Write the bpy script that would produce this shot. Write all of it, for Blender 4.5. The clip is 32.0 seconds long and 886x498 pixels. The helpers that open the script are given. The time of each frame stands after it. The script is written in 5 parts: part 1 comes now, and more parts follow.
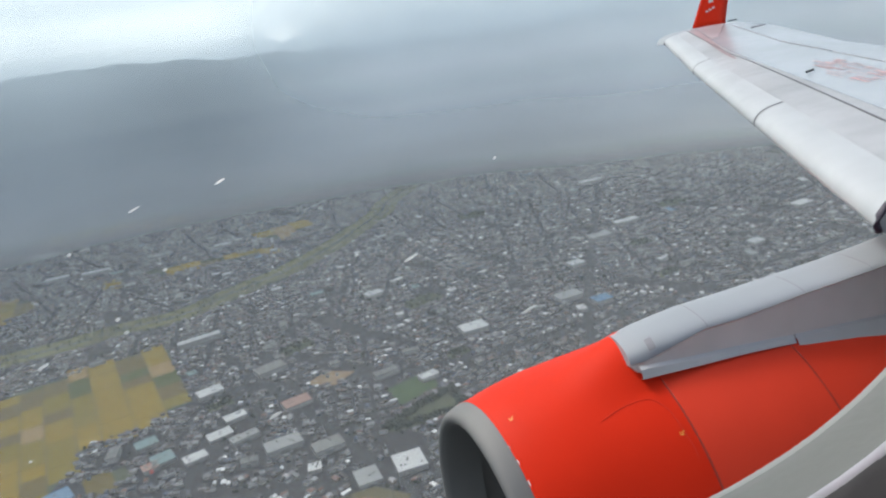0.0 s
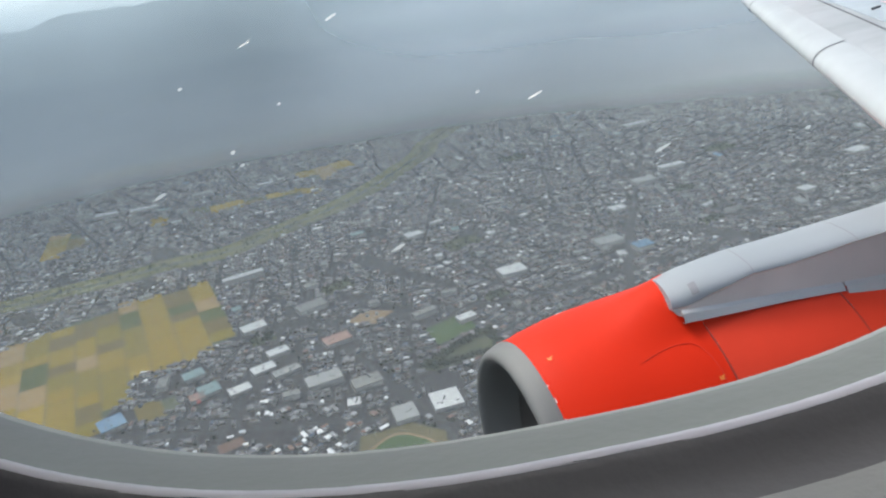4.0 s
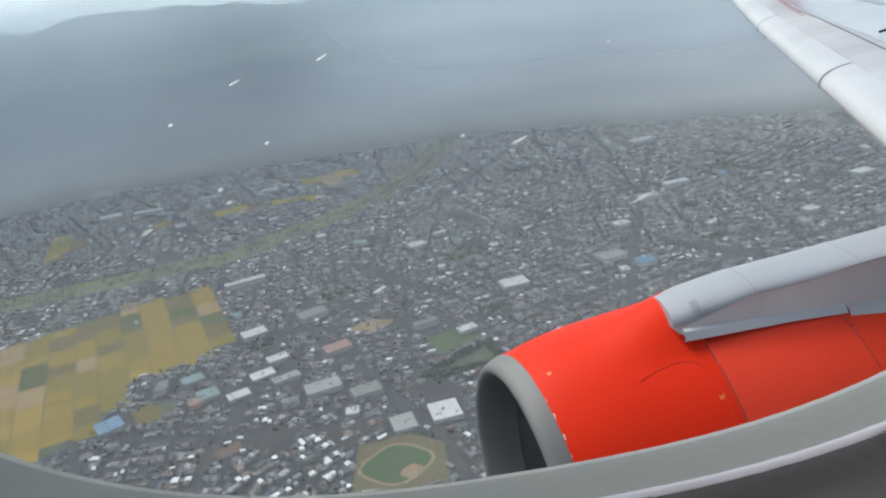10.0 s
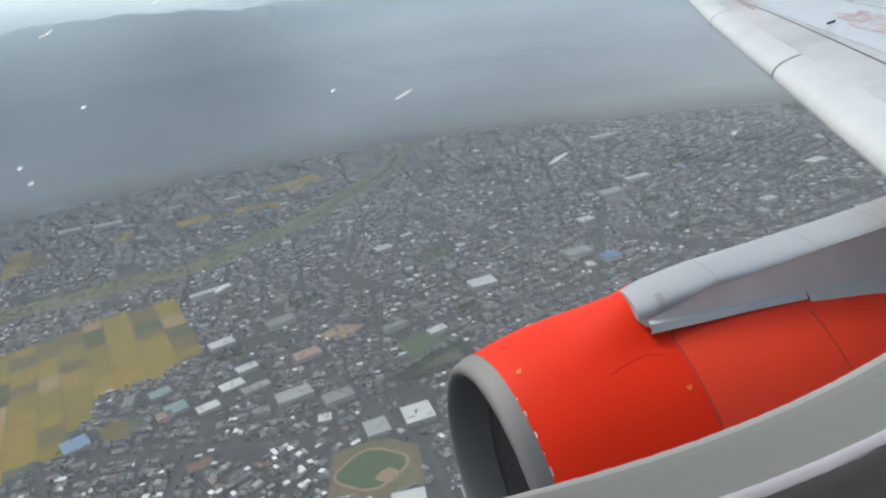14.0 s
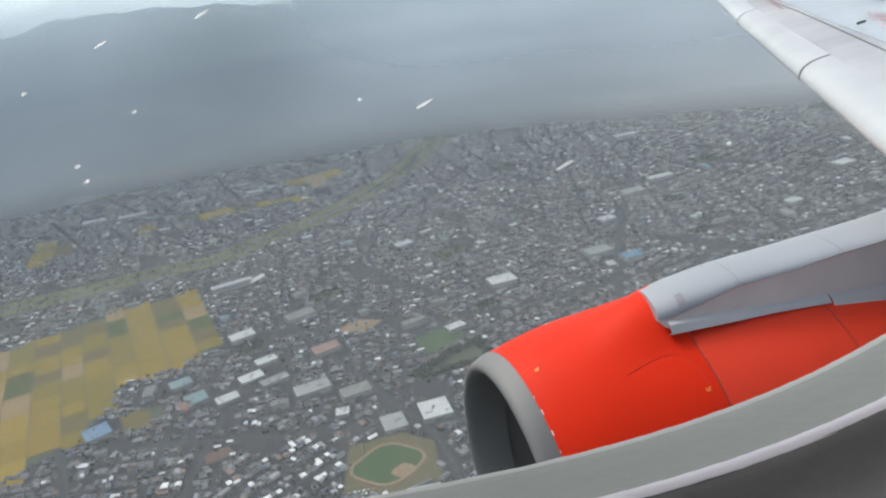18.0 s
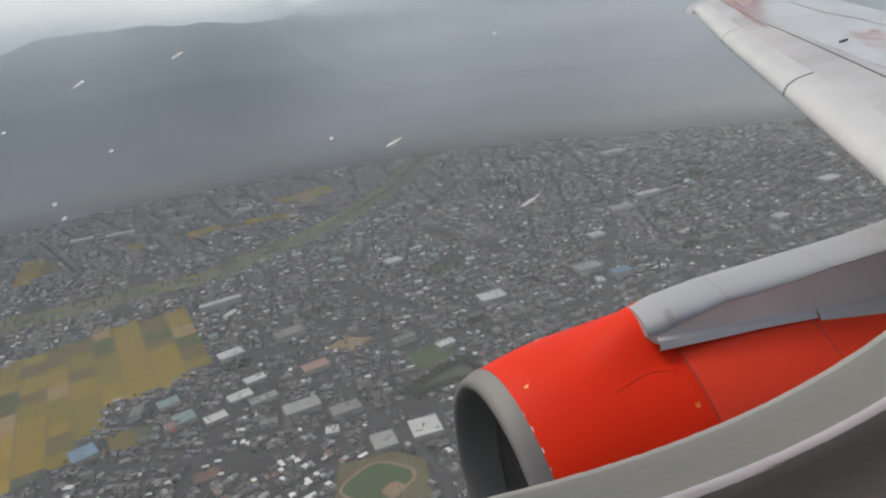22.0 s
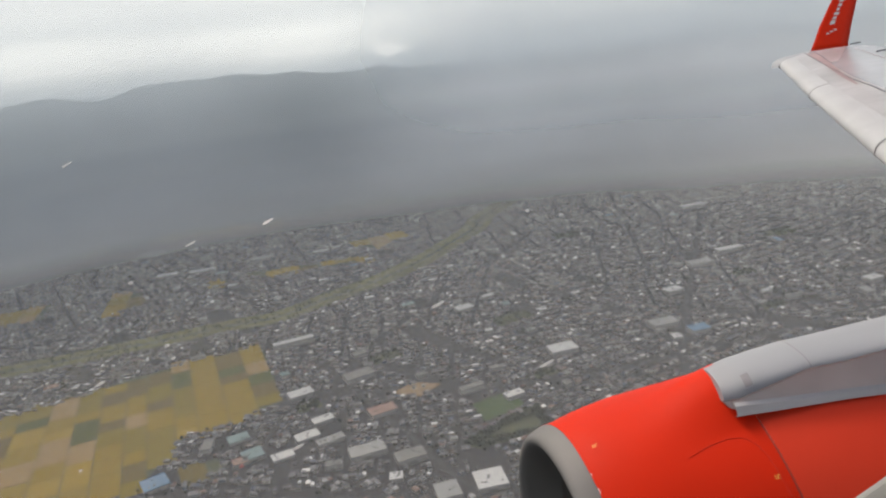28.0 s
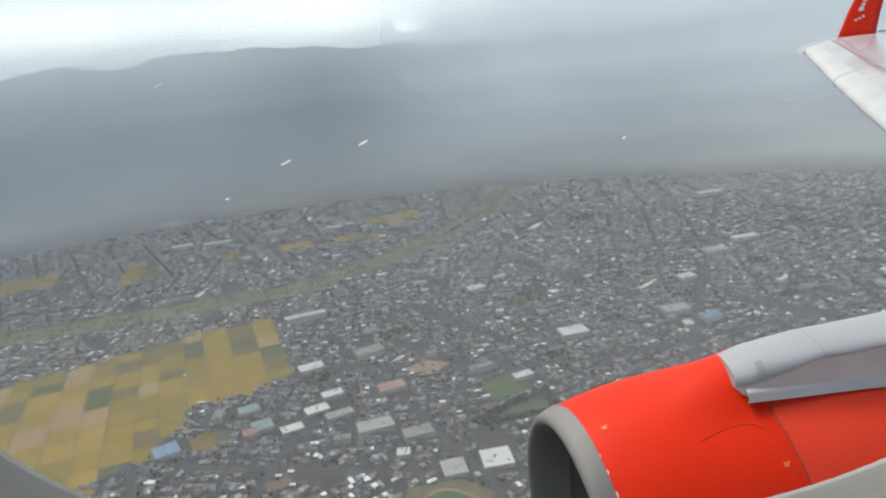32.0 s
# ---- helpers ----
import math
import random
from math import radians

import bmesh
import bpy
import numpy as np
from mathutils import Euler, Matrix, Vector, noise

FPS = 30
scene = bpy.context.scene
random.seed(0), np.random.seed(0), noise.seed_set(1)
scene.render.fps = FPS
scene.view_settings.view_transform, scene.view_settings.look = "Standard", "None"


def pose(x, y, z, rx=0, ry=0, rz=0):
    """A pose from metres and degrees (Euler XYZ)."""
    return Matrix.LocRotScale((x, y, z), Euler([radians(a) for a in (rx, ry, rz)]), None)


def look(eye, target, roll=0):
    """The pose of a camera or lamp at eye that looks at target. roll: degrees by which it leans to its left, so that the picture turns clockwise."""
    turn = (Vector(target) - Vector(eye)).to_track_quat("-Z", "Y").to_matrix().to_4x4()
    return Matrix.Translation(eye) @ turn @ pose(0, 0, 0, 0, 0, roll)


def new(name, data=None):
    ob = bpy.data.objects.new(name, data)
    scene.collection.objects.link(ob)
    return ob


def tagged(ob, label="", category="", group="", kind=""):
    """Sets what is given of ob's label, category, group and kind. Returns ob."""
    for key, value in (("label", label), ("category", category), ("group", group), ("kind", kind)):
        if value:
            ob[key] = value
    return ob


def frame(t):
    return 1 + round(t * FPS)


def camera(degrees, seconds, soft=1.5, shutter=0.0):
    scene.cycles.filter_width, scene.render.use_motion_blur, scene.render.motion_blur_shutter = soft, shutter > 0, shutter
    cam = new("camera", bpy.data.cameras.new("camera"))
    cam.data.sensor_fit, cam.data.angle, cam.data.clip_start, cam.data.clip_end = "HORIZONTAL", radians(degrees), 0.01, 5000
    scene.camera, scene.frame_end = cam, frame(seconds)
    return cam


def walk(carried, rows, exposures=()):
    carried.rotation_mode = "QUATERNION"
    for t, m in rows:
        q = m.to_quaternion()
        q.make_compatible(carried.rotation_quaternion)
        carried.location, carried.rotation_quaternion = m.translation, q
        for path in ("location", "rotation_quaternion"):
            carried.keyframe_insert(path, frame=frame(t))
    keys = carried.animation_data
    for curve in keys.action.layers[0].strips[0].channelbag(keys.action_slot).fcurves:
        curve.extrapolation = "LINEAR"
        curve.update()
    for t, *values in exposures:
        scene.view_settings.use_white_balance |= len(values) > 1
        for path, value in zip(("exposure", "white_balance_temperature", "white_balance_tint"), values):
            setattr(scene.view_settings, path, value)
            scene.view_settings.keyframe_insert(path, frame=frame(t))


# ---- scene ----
# ---- camera: a hand-held camera at a cabin window; rows are in the airliner's own axes (x aft, y outboard, z up) ----
import itertools

cam = camera(62.94, 32.0, soft=2.2)
EYE_HEIGHT = 756.0          # metres above the plain
BANK, PITCH, HEADING = 3.6, 1.5, 1.5
AIRLINER = Matrix.Translation((60, 25, EYE_HEIGHT)) @ Matrix.Rotation(radians(-HEADING), 4, "Z") @ Matrix.Rotation(radians(-PITCH), 4, "Y") @ Matrix.Rotation(radians(-BANK), 4, "X")
ROWS = [
    (0, 0.0020, -0.0048, 0.0106, 76.585, 10.218, -7.666),
    (0.5, 0.0041, 0.0071, -0.0018, 74.755, 12.288, -10.194),
    (1, 0.0048, 0.0206, -0.0130, 72.730, 10.789, -9.480),
    (1.5, -0.0039, 0.0179, -0.0063, 72.405, 12.712, -6.212),
    (2, -0.0094, -0.0085, 0.0023, 72.576, 11.516, -5.325),
    (2.5, -0.0159, -0.0048, -0.0050, 72.232, 10.520, -4.635),
    (4.5, -0.0130, -0.0018, -0.0051, 72.746, 9.686, -4.156),
    (5, -0.0099, -0.0076, 0.0000, 73.015, 9.051, -4.009),
    (5.5, -0.0107, -0.0031, -0.0032, 73.680, 9.265, -4.151),
    (6, -0.0109, -0.0060, 0.0002, 73.379, 8.907, -4.367),
    (6.5, -0.0120, -0.0006, -0.0072, 74.355, 9.005, -3.438),
    (7, -0.0111, -0.0096, 0.0030, 75.062, 9.755, -3.064),
    (7.5, -0.0081, -0.0036, -0.0024, 74.985, 10.301, -3.757),
    (8, -0.0076, -0.0019, -0.0005, 74.547, 10.209, -3.851),
    (8.5, -0.0102, 0.0030, -0.0044, 74.075, 9.466, -3.729),
    (9, -0.0104, 0.0027, -0.0038, 73.735, 9.553, -3.698),
    (9.5, -0.0117, -0.0000, -0.0031, 73.581, 9.171, -3.712),
    (10, -0.0104, -0.0022, -0.0003, 73.561, 8.690, -3.658),
    (10.5, -0.0143, -0.0016, -0.0022, 74.086, 8.769, -3.254),
    (11, -0.0120, -0.0142, 0.0052, 74.660, 8.597, -2.754),
    (11.5, -0.0134, -0.0162, 0.0005, 74.692, 8.587, -2.533),
    (12, -0.0111, -0.0096, 0.0028, 74.274, 9.194, -2.923),
    (12.5, -0.0006, 0.0014, -0.0035, 73.811, 10.716, -5.615),
    (13, 0.0046, 0.0206, -0.0152, 73.523, 10.547, -6.283),
    (13.5, 0.0010, 0.0205, -0.0130, 73.201, 10.021, -6.780),
    (15.5, 0.0093, 0.0166, -0.0113, 73.261, 9.742, -6.564),
    (16, 0.0051, 0.0161, -0.0120, 73.170, 9.480, -5.986),
    (16.5, 0.0067, 0.0132, -0.0108, 72.605, 10.313, -6.124),
    (17, 0.0032, 0.0141, -0.0103, 72.514, 9.913, -5.723),
    (17.5, 0.0015, 0.0126, -0.0084, 72.900, 10.133, -5.814),
    (18, 0.0025, 0.0114, -0.0094, 73.239, 9.481, -4.991),
    (18.5, -0.0021, 0.0088, -0.0113, 73.452, 9.519, -4.705),
    (19, -0.0000, 0.0104, -0.0093, 74.117, 9.039, -4.587),
    (19.5, -0.0000, 0.0059, -0.0065, 75.016, 9.236, -4.155),
    (20, -0.0022, 0.0079, -0.0075, 74.999, 9.047, -4.102),
    (20.5, -0.0010, -0.0075, 0.0033, 76.042, 8.880, -2.970),
    (21, -0.0059, -0.0052, 0.0005, 76.077, 8.756, -2.686),
    (21.5, 0.0029, -0.0104, 0.0023, 75.820, 9.812, -3.738),
    (22, 0.0059, 0.0088, -0.0066, 74.418, 9.498, -5.853),
    (22.5, 0.0085, 0.0040, -0.0017, 74.233, 9.554, -6.887),
    (23, 0.0116, 0.0106, 0.0004, 75.134, 9.244, -8.402),
    (23.5, 0.0196, -0.0016, 0.0102, 75.679, 8.372, -8.418),
    (24, 0.0082, -0.0001, 0.0078, 77.390, 5.798, -8.335),
    (24.5, 0.0201, 0.0038, 0.0090, 75.665, 7.162, -8.743),
    (26.5, 0.0139, 0.0163, -0.0081, 74.808, 8.787, -3.655),
    (27, 0.0178, 0.0058, 0.0093, 77.224, 9.592, -2.412),
    (27.5, 0.0210, 0.0036, 0.0228, 79.391, 9.501, -0.619),
    (28, 0.0144, -0.0092, 0.0155, 79.138, 8.728, 0.266),
    (28.5, 0.0116, -0.0099, 0.0207, 78.047, 8.396, -0.169),
    (29, 0.0068, -0.0260, 0.0195, 77.967, 8.233, 1.869),
    (29.5, 0.0089, -0.0115, 0.0180, 77.312, 8.854, 1.993),
    (30, 0.0016, -0.0218, 0.0264, 77.190, 7.758, 1.609),
    (30.5, 0.0027, -0.0034, 0.0128, 77.489, 7.614, 1.372),
    (31, -0.0052, -0.0106, 0.0094, 76.943, 7.027, 1.338),
    (31.5, 0.0047, -0.0063, 0.0089, 77.379, 7.090, 1.444),
    (32, -0.0025, -0.0125, 0.0073, 77.692, 7.264, 1.651),
]
EXPOSURES = [(0.0, -0.1, 6080, 5), (5.0, 0.1, 6000, 3), (11.0, -0.05, 6000, 4), (13.0, -0.1, 6050, 4), (17.0, -0.05, 6100, 4), (19.0, 0.0, 6150, 5), (21.0, -0.2, 6400, 7), (22.0, -0.45, 6600, 9), (24.0, -0.7, 6750, 10), (27.0, -0.4, 6950, 12), (29.0, -0.25, 6900, 11), (30.0, -0.15, 6800, 9), (32.0, 0.0, 6450, 6)]
walk(cam, [(t, AIRLINER @ pose(x, y, z, rx, ry, rz)) for t, x, y, z, rx, ry, rz in ROWS], EXPOSURES)

# ---- daylight under a broken overcast ----
SUN_EL, SUN_AZ = 50.0, -40.0     # azimuth from +y towards +x: ahead of the wing, hazy
world = bpy.data.worlds.new("overcast_sky")
scene.world = world
world.use_nodes = True
wn = world.node_tree.nodes
sky = wn.new("ShaderNodeTexSky")
sky.sky_type, sky.sun_disc = "NISHITA", False
sky.sun_elevation, sky.sun_rotation = radians(SUN_EL), radians(SUN_AZ)
sky.air_density, sky.dust_density = 1.0, 6.0
world.node_tree.links.new(sky.outputs[0], wn["Background"].inputs[0])
wn["Background"].inputs[1].default_value = 0.19
sun_data = bpy.data.lights.new("sun", "SUN")
sun_data.energy, sun_data.angle, sun_data.color = 1.5, radians(14), (1.0, 0.96, 0.9)
sun = new("sun", sun_data)
sx, sy = math.sin(radians(SUN_AZ)), math.cos(radians(SUN_AZ))
sun.matrix_world = look((0, 0, 0), (-sx * math.cos(radians(SUN_EL)), -sy * math.cos(radians(SUN_EL)), -math.sin(radians(SUN_EL))))


# ---- materials ----
def material(name, colour, rough=0.6, metal=0.0, scale=5.0, vary=0.15, bump=0.0, bump_scale=40.0, ramp=None, coords="Object", spec=0.5, island=0.0, coat=0.0, big=0.25):
    """A node material: base colour broken by noise at two scales, with a fine relief. ramp: colours spread over pieces at random."""
    m = bpy.data.materials.new(name)
    m.use_nodes = True
    nt = m.node_tree
    n, link = nt.nodes, nt.links.new
    bsdf = n["Principled BSDF"]
    bsdf.inputs["Roughness"].default_value = rough
    bsdf.inputs["Metallic"].default_value = metal
    bsdf.inputs["Specular IOR Level"].default_value = spec
    bsdf.inputs["Coat Weight"].default_value = coat
    tc = n.new("ShaderNodeTexCoord")
    fine, wide = n.new("ShaderNodeTexNoise"), n.new("ShaderNodeTexNoise")
    fine.inputs["Scale"].default_value, wide.inputs["Scale"].default_value = scale, scale * 0.13
    fine.inputs["Detail"].default_value, wide.inputs["Detail"].default_value = 6, 3
    for t in (fine, wide):
        link(tc.outputs[coords], t.inputs["Vector"])
    base = None
    if ramp:
        geo = n.new("ShaderNodeNewGeometry") if island else n.new("ShaderNodeObjectInfo")
        cr = n.new("ShaderNodeValToRGB")
        cr.color_ramp.interpolation = "CONSTANT"
        for k, (at, c) in enumerate(ramp):
            e = cr.color_ramp.elements[k] if k < 2 else cr.color_ramp.elements.new(at)
            e.position, e.color = at, (*c, 1)
        link(geo.outputs["Random Per Island" if island else "Random"], cr.inputs[0])
        base = cr.outputs[0]
    amount = n.new("ShaderNodeMath")
    amount.operation = "MULTIPLY_ADD"
    link(fine.outputs["Fac"], amount.inputs[0])
    amount.inputs[1].default_value, amount.inputs[2].default_value = vary * 2, 1 - vary
    amount2 = n.new("ShaderNodeMath")
    amount2.operation = "MULTIPLY_ADD"
    link(wide.outputs["Fac"], amount2.inputs[0])
    amount2.inputs[1].default_value, amount2.inputs[2].default_value = vary * 2 * big * 2, 1 - vary * big * 2
    both = n.new("ShaderNodeMath")
    both.operation = "MULTIPLY"
    link(amount.outputs[0], both.inputs[0])
    link(amount2.outputs[0], both.inputs[1])
    mix = n.new("ShaderNodeVectorMath")
    mix.operation = "SCALE"
    if base:
        link(base, mix.inputs[0])
    else:
        mix.inputs[0].default_value = colour
    link(both.outputs[0], mix.inputs["Scale"])
    link(mix.outputs[0], bsdf.inputs["Base Color"])
    if bump:
        bn, bt = n.new("ShaderNodeBump"), n.new("ShaderNodeTexNoise")
        bt.inputs["Scale"].default_value, bt.inputs["Detail"].default_value = bump_scale, 5
        link(tc.outputs[coords], bt.inputs["Vector"])
        link(bt.outputs["Fac"], bn.inputs["Height"])
        bn.inputs["Strength"].default_value = bump
        bn.inputs["Distance"].default_value = 0.02
        link(bn.outputs[0], bsdf.inputs["Normal"])
    return m


RED = material("red_paint", (0.66, 0.028, 0.0075), 0.5, 0, 3, 0.08, 0.02, 60, spec=0.06, big=0.8)
WHITE_PAINT = material("white_paint", (0.3, 0.32, 0.34), 0.45, 0, 6, 0.06, 0.02, 50, big=0.6)
SLAT_PAINT = material("slat_metal_paint", (0.416, 0.432, 0.44), 0.42, 0.0, 7, 0.11, 0.02, 70, big=1.0)
WING_PAINT = material("wing_grey_paint", (0.36, 0.382, 0.41), 0.25, 0, 4, 0.12, 0.03, 30, big=0.8)
# grimy brownish paint, its colour paled to offset shade on the pylon's side
PYLON_SIDE = material("grimy_shade_lifted_paint", (0.66, 0.6, 0.565), 0.5, 0, 8, 0.15, 0.03, 40, big=0.8)
LIP_METAL = material("bare_lip_metal", (0.168, 0.168, 0.164), 0.65, 0.3, 12, 0.08, 0.03, 80)
INLET = material("inlet_lining", (0.16, 0.156, 0.152), 0.6, 0.1, 20, 0.15, 0.05, 120)
FAN = material("fan_metal", (0.06, 0.06, 0.065), 0.4, 0.6, 20, 0.1)
DARK = material("dark_seal", (0.03, 0.03, 0.035), 0.6, 0, 30, 0.2)
YELLOW_MARK = material("yellow_stencil", (0.75, 0.32, 0.05), 0.5, 0, 60, 0.2)
# cowl red browned for its reflection and raised to lift its shaded side
RED_AFT = material("light_toned_red_paint", (0.74, 0.058, 0.026), 0.5, 0, 3, 0.12, 0.02, 60, spec=0.1, big=0.8)
LEADING = material("stained_leading_edge_paint", (0.36, 0.365, 0.375), 0.4, 0, 5, 0.26, 0.03, 30, big=1.2)
SEAM = material("panel_seam", (0.4, 0.04, 0.022), 0.6, 0, 60, 0.2)
WING_SEAM = material("dark_wing_joint", (0.09, 0.09, 0.1), 0.6, 0, 60, 0.2)
STRIP = material("pale_strip_metal", (0.544, 0.544, 0.536), 0.45, 0, 9, 0.1, big=0.8)
SEAL = material("dark_violet_seal", (0.045, 0.035, 0.055), 0.5, 0, 30, 0.2)
GOLD_CROP = material("golden_rice", (0.192, 0.152, 0.024), 0.95, 0, 0.12, 0.15, spec=0.1)
TAN_CROP = material("cut_tan_stubble", (0.24, 0.164, 0.08), 0.95, 0, 0.12, 0.15, spec=0.1)
GREEN_CROP = material("dark_green_meadow", (0.06, 0.068, 0.024), 0.95, 0, 0.08, 0.25, spec=0.1)
GREY_SEAM = material("grey_panel_seam", (0.24, 0.24, 0.25), 0.6, 0, 60, 0.2)
PALE_RED = material("pale_red_streaks", (0.448, 0.264, 0.264), 0.5, 0, 7, 0.25, big=1.2)
FAINT_SEAM = material("faint_red_seam", (0.56, 0.028, 0.01), 0.6, 0, 60, 0.2)
LIP_EDGE = material("highlit_surround_edge", (0.34, 0.34, 0.33), 0.5, 0, 40, 0.1)
WINGLET_STREAK = material("brown_red_reflection", (0.3, 0.2, 0.2), 0.5, 0, 9, 0.3, big=1.2)
TIP_PINK = material("pink_winglet_reflection", (0.36, 0.3, 0.31), 0.4, 0, 6, 0.2, big=1.2)
MARK_WHITE = material("white_marking", (0.64, 0.624, 0.608), 0.5, 0, 40, 0.1)
PANEL = material("cabin_plastic", (0.216, 0.212, 0.212), 0.5, 0, 40, 0.05, 0.06, 700)
REVEAL = material("window_surround_plastic", (0.18, 0.185, 0.178), 0.5, 0, 25, 0.05, 0.04, 500)
SKIN_WHITE = material("fuselage_white_paint", (0.78, 0.78, 0.78), 0.35, 0, 3, 0.04, big=0.6)
VIOLET_GLINT = material("pale_violet_highlight", (0.496, 0.48, 0.544), 0.4, 0, 40, 0.05)
# moulding plastic darkened in its colour to carry the shade there
SHADE_TRIM = material("shade_toned_moulding", (0.104, 0.1, 0.108), 0.55, 0, 40, 0.06, 0.05, 500)

GROUND = material("built_up_ground", (0.04, 0.039, 0.041), 0.9, 0, 0.03, 0.3, big=0.6, spec=0.1)
ROAD = material("asphalt", (0.052, 0.0528, 0.0544), 0.9, 0, 0.2, 0.15, spec=0.1)
PARKING = material("parking_asphalt", (0.044, 0.0456, 0.048), 0.9, 0, 0.1, 0.2, spec=0.1)
BANKS = material("river_bank_grass", (0.12, 0.12, 0.048), 0.95, 0, 0.05, 0.3, spec=0.1, big=0.8)
VERGE = material("verge_grass", (0.076, 0.084, 0.048), 0.95, 0, 0.08, 0.3, spec=0.1)
GRASS = material("outfield_grass", (0.052, 0.08, 0.032), 0.95, 0, 0.15, 0.2, spec=0.1)
DRY_GRASS = material("dry_grass", (0.104, 0.092, 0.048), 0.95, 0, 0.1, 0.25, spec=0.1)
BARE = material("bare_brown_earth", (0.13, 0.085, 0.065), 0.95, 0, 0.2, 0.2, spec=0.1)
DIRT = material("infield_dirt", (0.224, 0.16, 0.096), 0.95, 0, 0.2, 0.15, spec=0.1)
CROPS = material("ripe_rice", (0.24, 0.176, 0.048), 0.95, 0, 0.15, 0.12, ramp=[(0, (0.224, 0.152, 0.0096)), (0.34, (0.264, 0.176, 0.068)), (0.54, (0.176, 0.132, 0.0096)), (0.7, (0.264, 0.176, 0.016)), (0.84, (0.12, 0.092, 0.024)), (0.92, (0.072, 0.08, 0.016))], spec=0.1)
FOREST = material("hill_forest", (0.03, 0.046, 0.05), 0.95, 0, 0.02, 0.35, big=0.6, spec=0.05)
LEAVES = material("dark_tree_leaves", (0.034, 0.042, 0.026), 0.9, 0, 0.3, 0.3, spec=0.1)
BARK = material("bark", (0.09, 0.07, 0.05), 0.9, 0, 2, 0.2)
WATER = material("river_water", (0.1, 0.11, 0.11), 0.2, 0, 0.1, 0.2)
ROOFS = material("house_roofs", (0.16, 0.16, 0.16), 0.55, 0, 0.7, 0.12, ramp=[(0, (0.036, 0.0376, 0.0416)), (0.24, (0.068, 0.0704, 0.0768)), (0.46, (0.056, 0.044, 0.0376)), (0.58, (0.112, 0.114, 0.12)), (0.72, (0.04, 0.056, 0.088)), (0.77, (0.12, 0.064, 0.044)), (0.82, (0.176, 0.176, 0.18)), (0.94, (0.56, 0.56, 0.552))], island=1)
HOUSE_WALLS = material("house_walls", (0.4, 0.4, 0.384), 0.7, 0, 0.7, 0.12, ramp=[(0, (0.216, 0.204, 0.184)), (0.35, (0.144, 0.128, 0.112)), (0.6, (0.336, 0.328, 0.32)), (0.8, (0.144, 0.128, 0.116)), (0.93, (0.128, 0.148, 0.168))], island=1)
HOUSE_ROOF = material("single_house_roof", (0.16, 0.16, 0.16), 0.55, 0, 0.7, 0.12, ramp=[(0, (0.036, 0.038, 0.042)), (0.2, (0.068, 0.07, 0.077)), (0.38, (0.056, 0.044, 0.038)), (0.5, (0.13, 0.132, 0.14)), (0.66, (0.04, 0.056, 0.09)), (0.71, (0.13, 0.066, 0.045)), (0.76, (0.24, 0.24, 0.245)), (0.87, (0.62, 0.62, 0.61))])
HOUSE_WALL = material("single_house_wall", (0.4, 0.4, 0.384), 0.7, 0, 0.7, 0.12, ramp=[(0, (0.256, 0.248, 0.232)), (0.35, (0.176, 0.16, 0.14)), (0.6, (0.36, 0.352, 0.344)), (0.8, (0.144, 0.128, 0.116))])
STORE_ROOF = material("pale_metal_roof", (0.216, 0.22, 0.216), 0.5, 0, 0.08, 0.12, spec=0.4)
WHITE_ROOF = material("white_metal_roof", (0.416, 0.424, 0.416), 0.45, 0, 0.08, 0.1, spec=0.4)
STORE_WALL = material("store_wall", (0.224, 0.216, 0.208), 0.7, 0, 0.2, 0.1)
RED_WALL = material("red_store_front", (0.5, 0.12, 0.1), 0.6, 0, 0.2, 0.1)
BLUE_ROOF = material("blue_metal_roof", (0.055, 0.14, 0.24), 0.45, 0, 0.08, 0.15)
ORANGE_ROOF = material("orange_tile_roof", (0.23, 0.13, 0.1), 0.6, 0, 0.15, 0.15)
TEAL_ROOF = material("teal_metal_roof", (0.11, 0.18, 0.185), 0.5, 0, 0.15, 0.15)
CONCRETE = material("concrete", (0.152, 0.152, 0.144), 0.8, 0, 0.3, 0.15)
CAR_PAINT = material("parked_car_paint", (0.5, 0.5, 0.5), 0.3, 0, 1, 0.02, ramp=[(0, (0.75, 0.75, 0.75)), (0.4, (0.05, 0.05, 0.055)), (0.65, (0.35, 0.36, 0.38)), (0.85, (0.1, 0.14, 0.3)), (0.93, (0.4, 0.06, 0.05))], island=1)


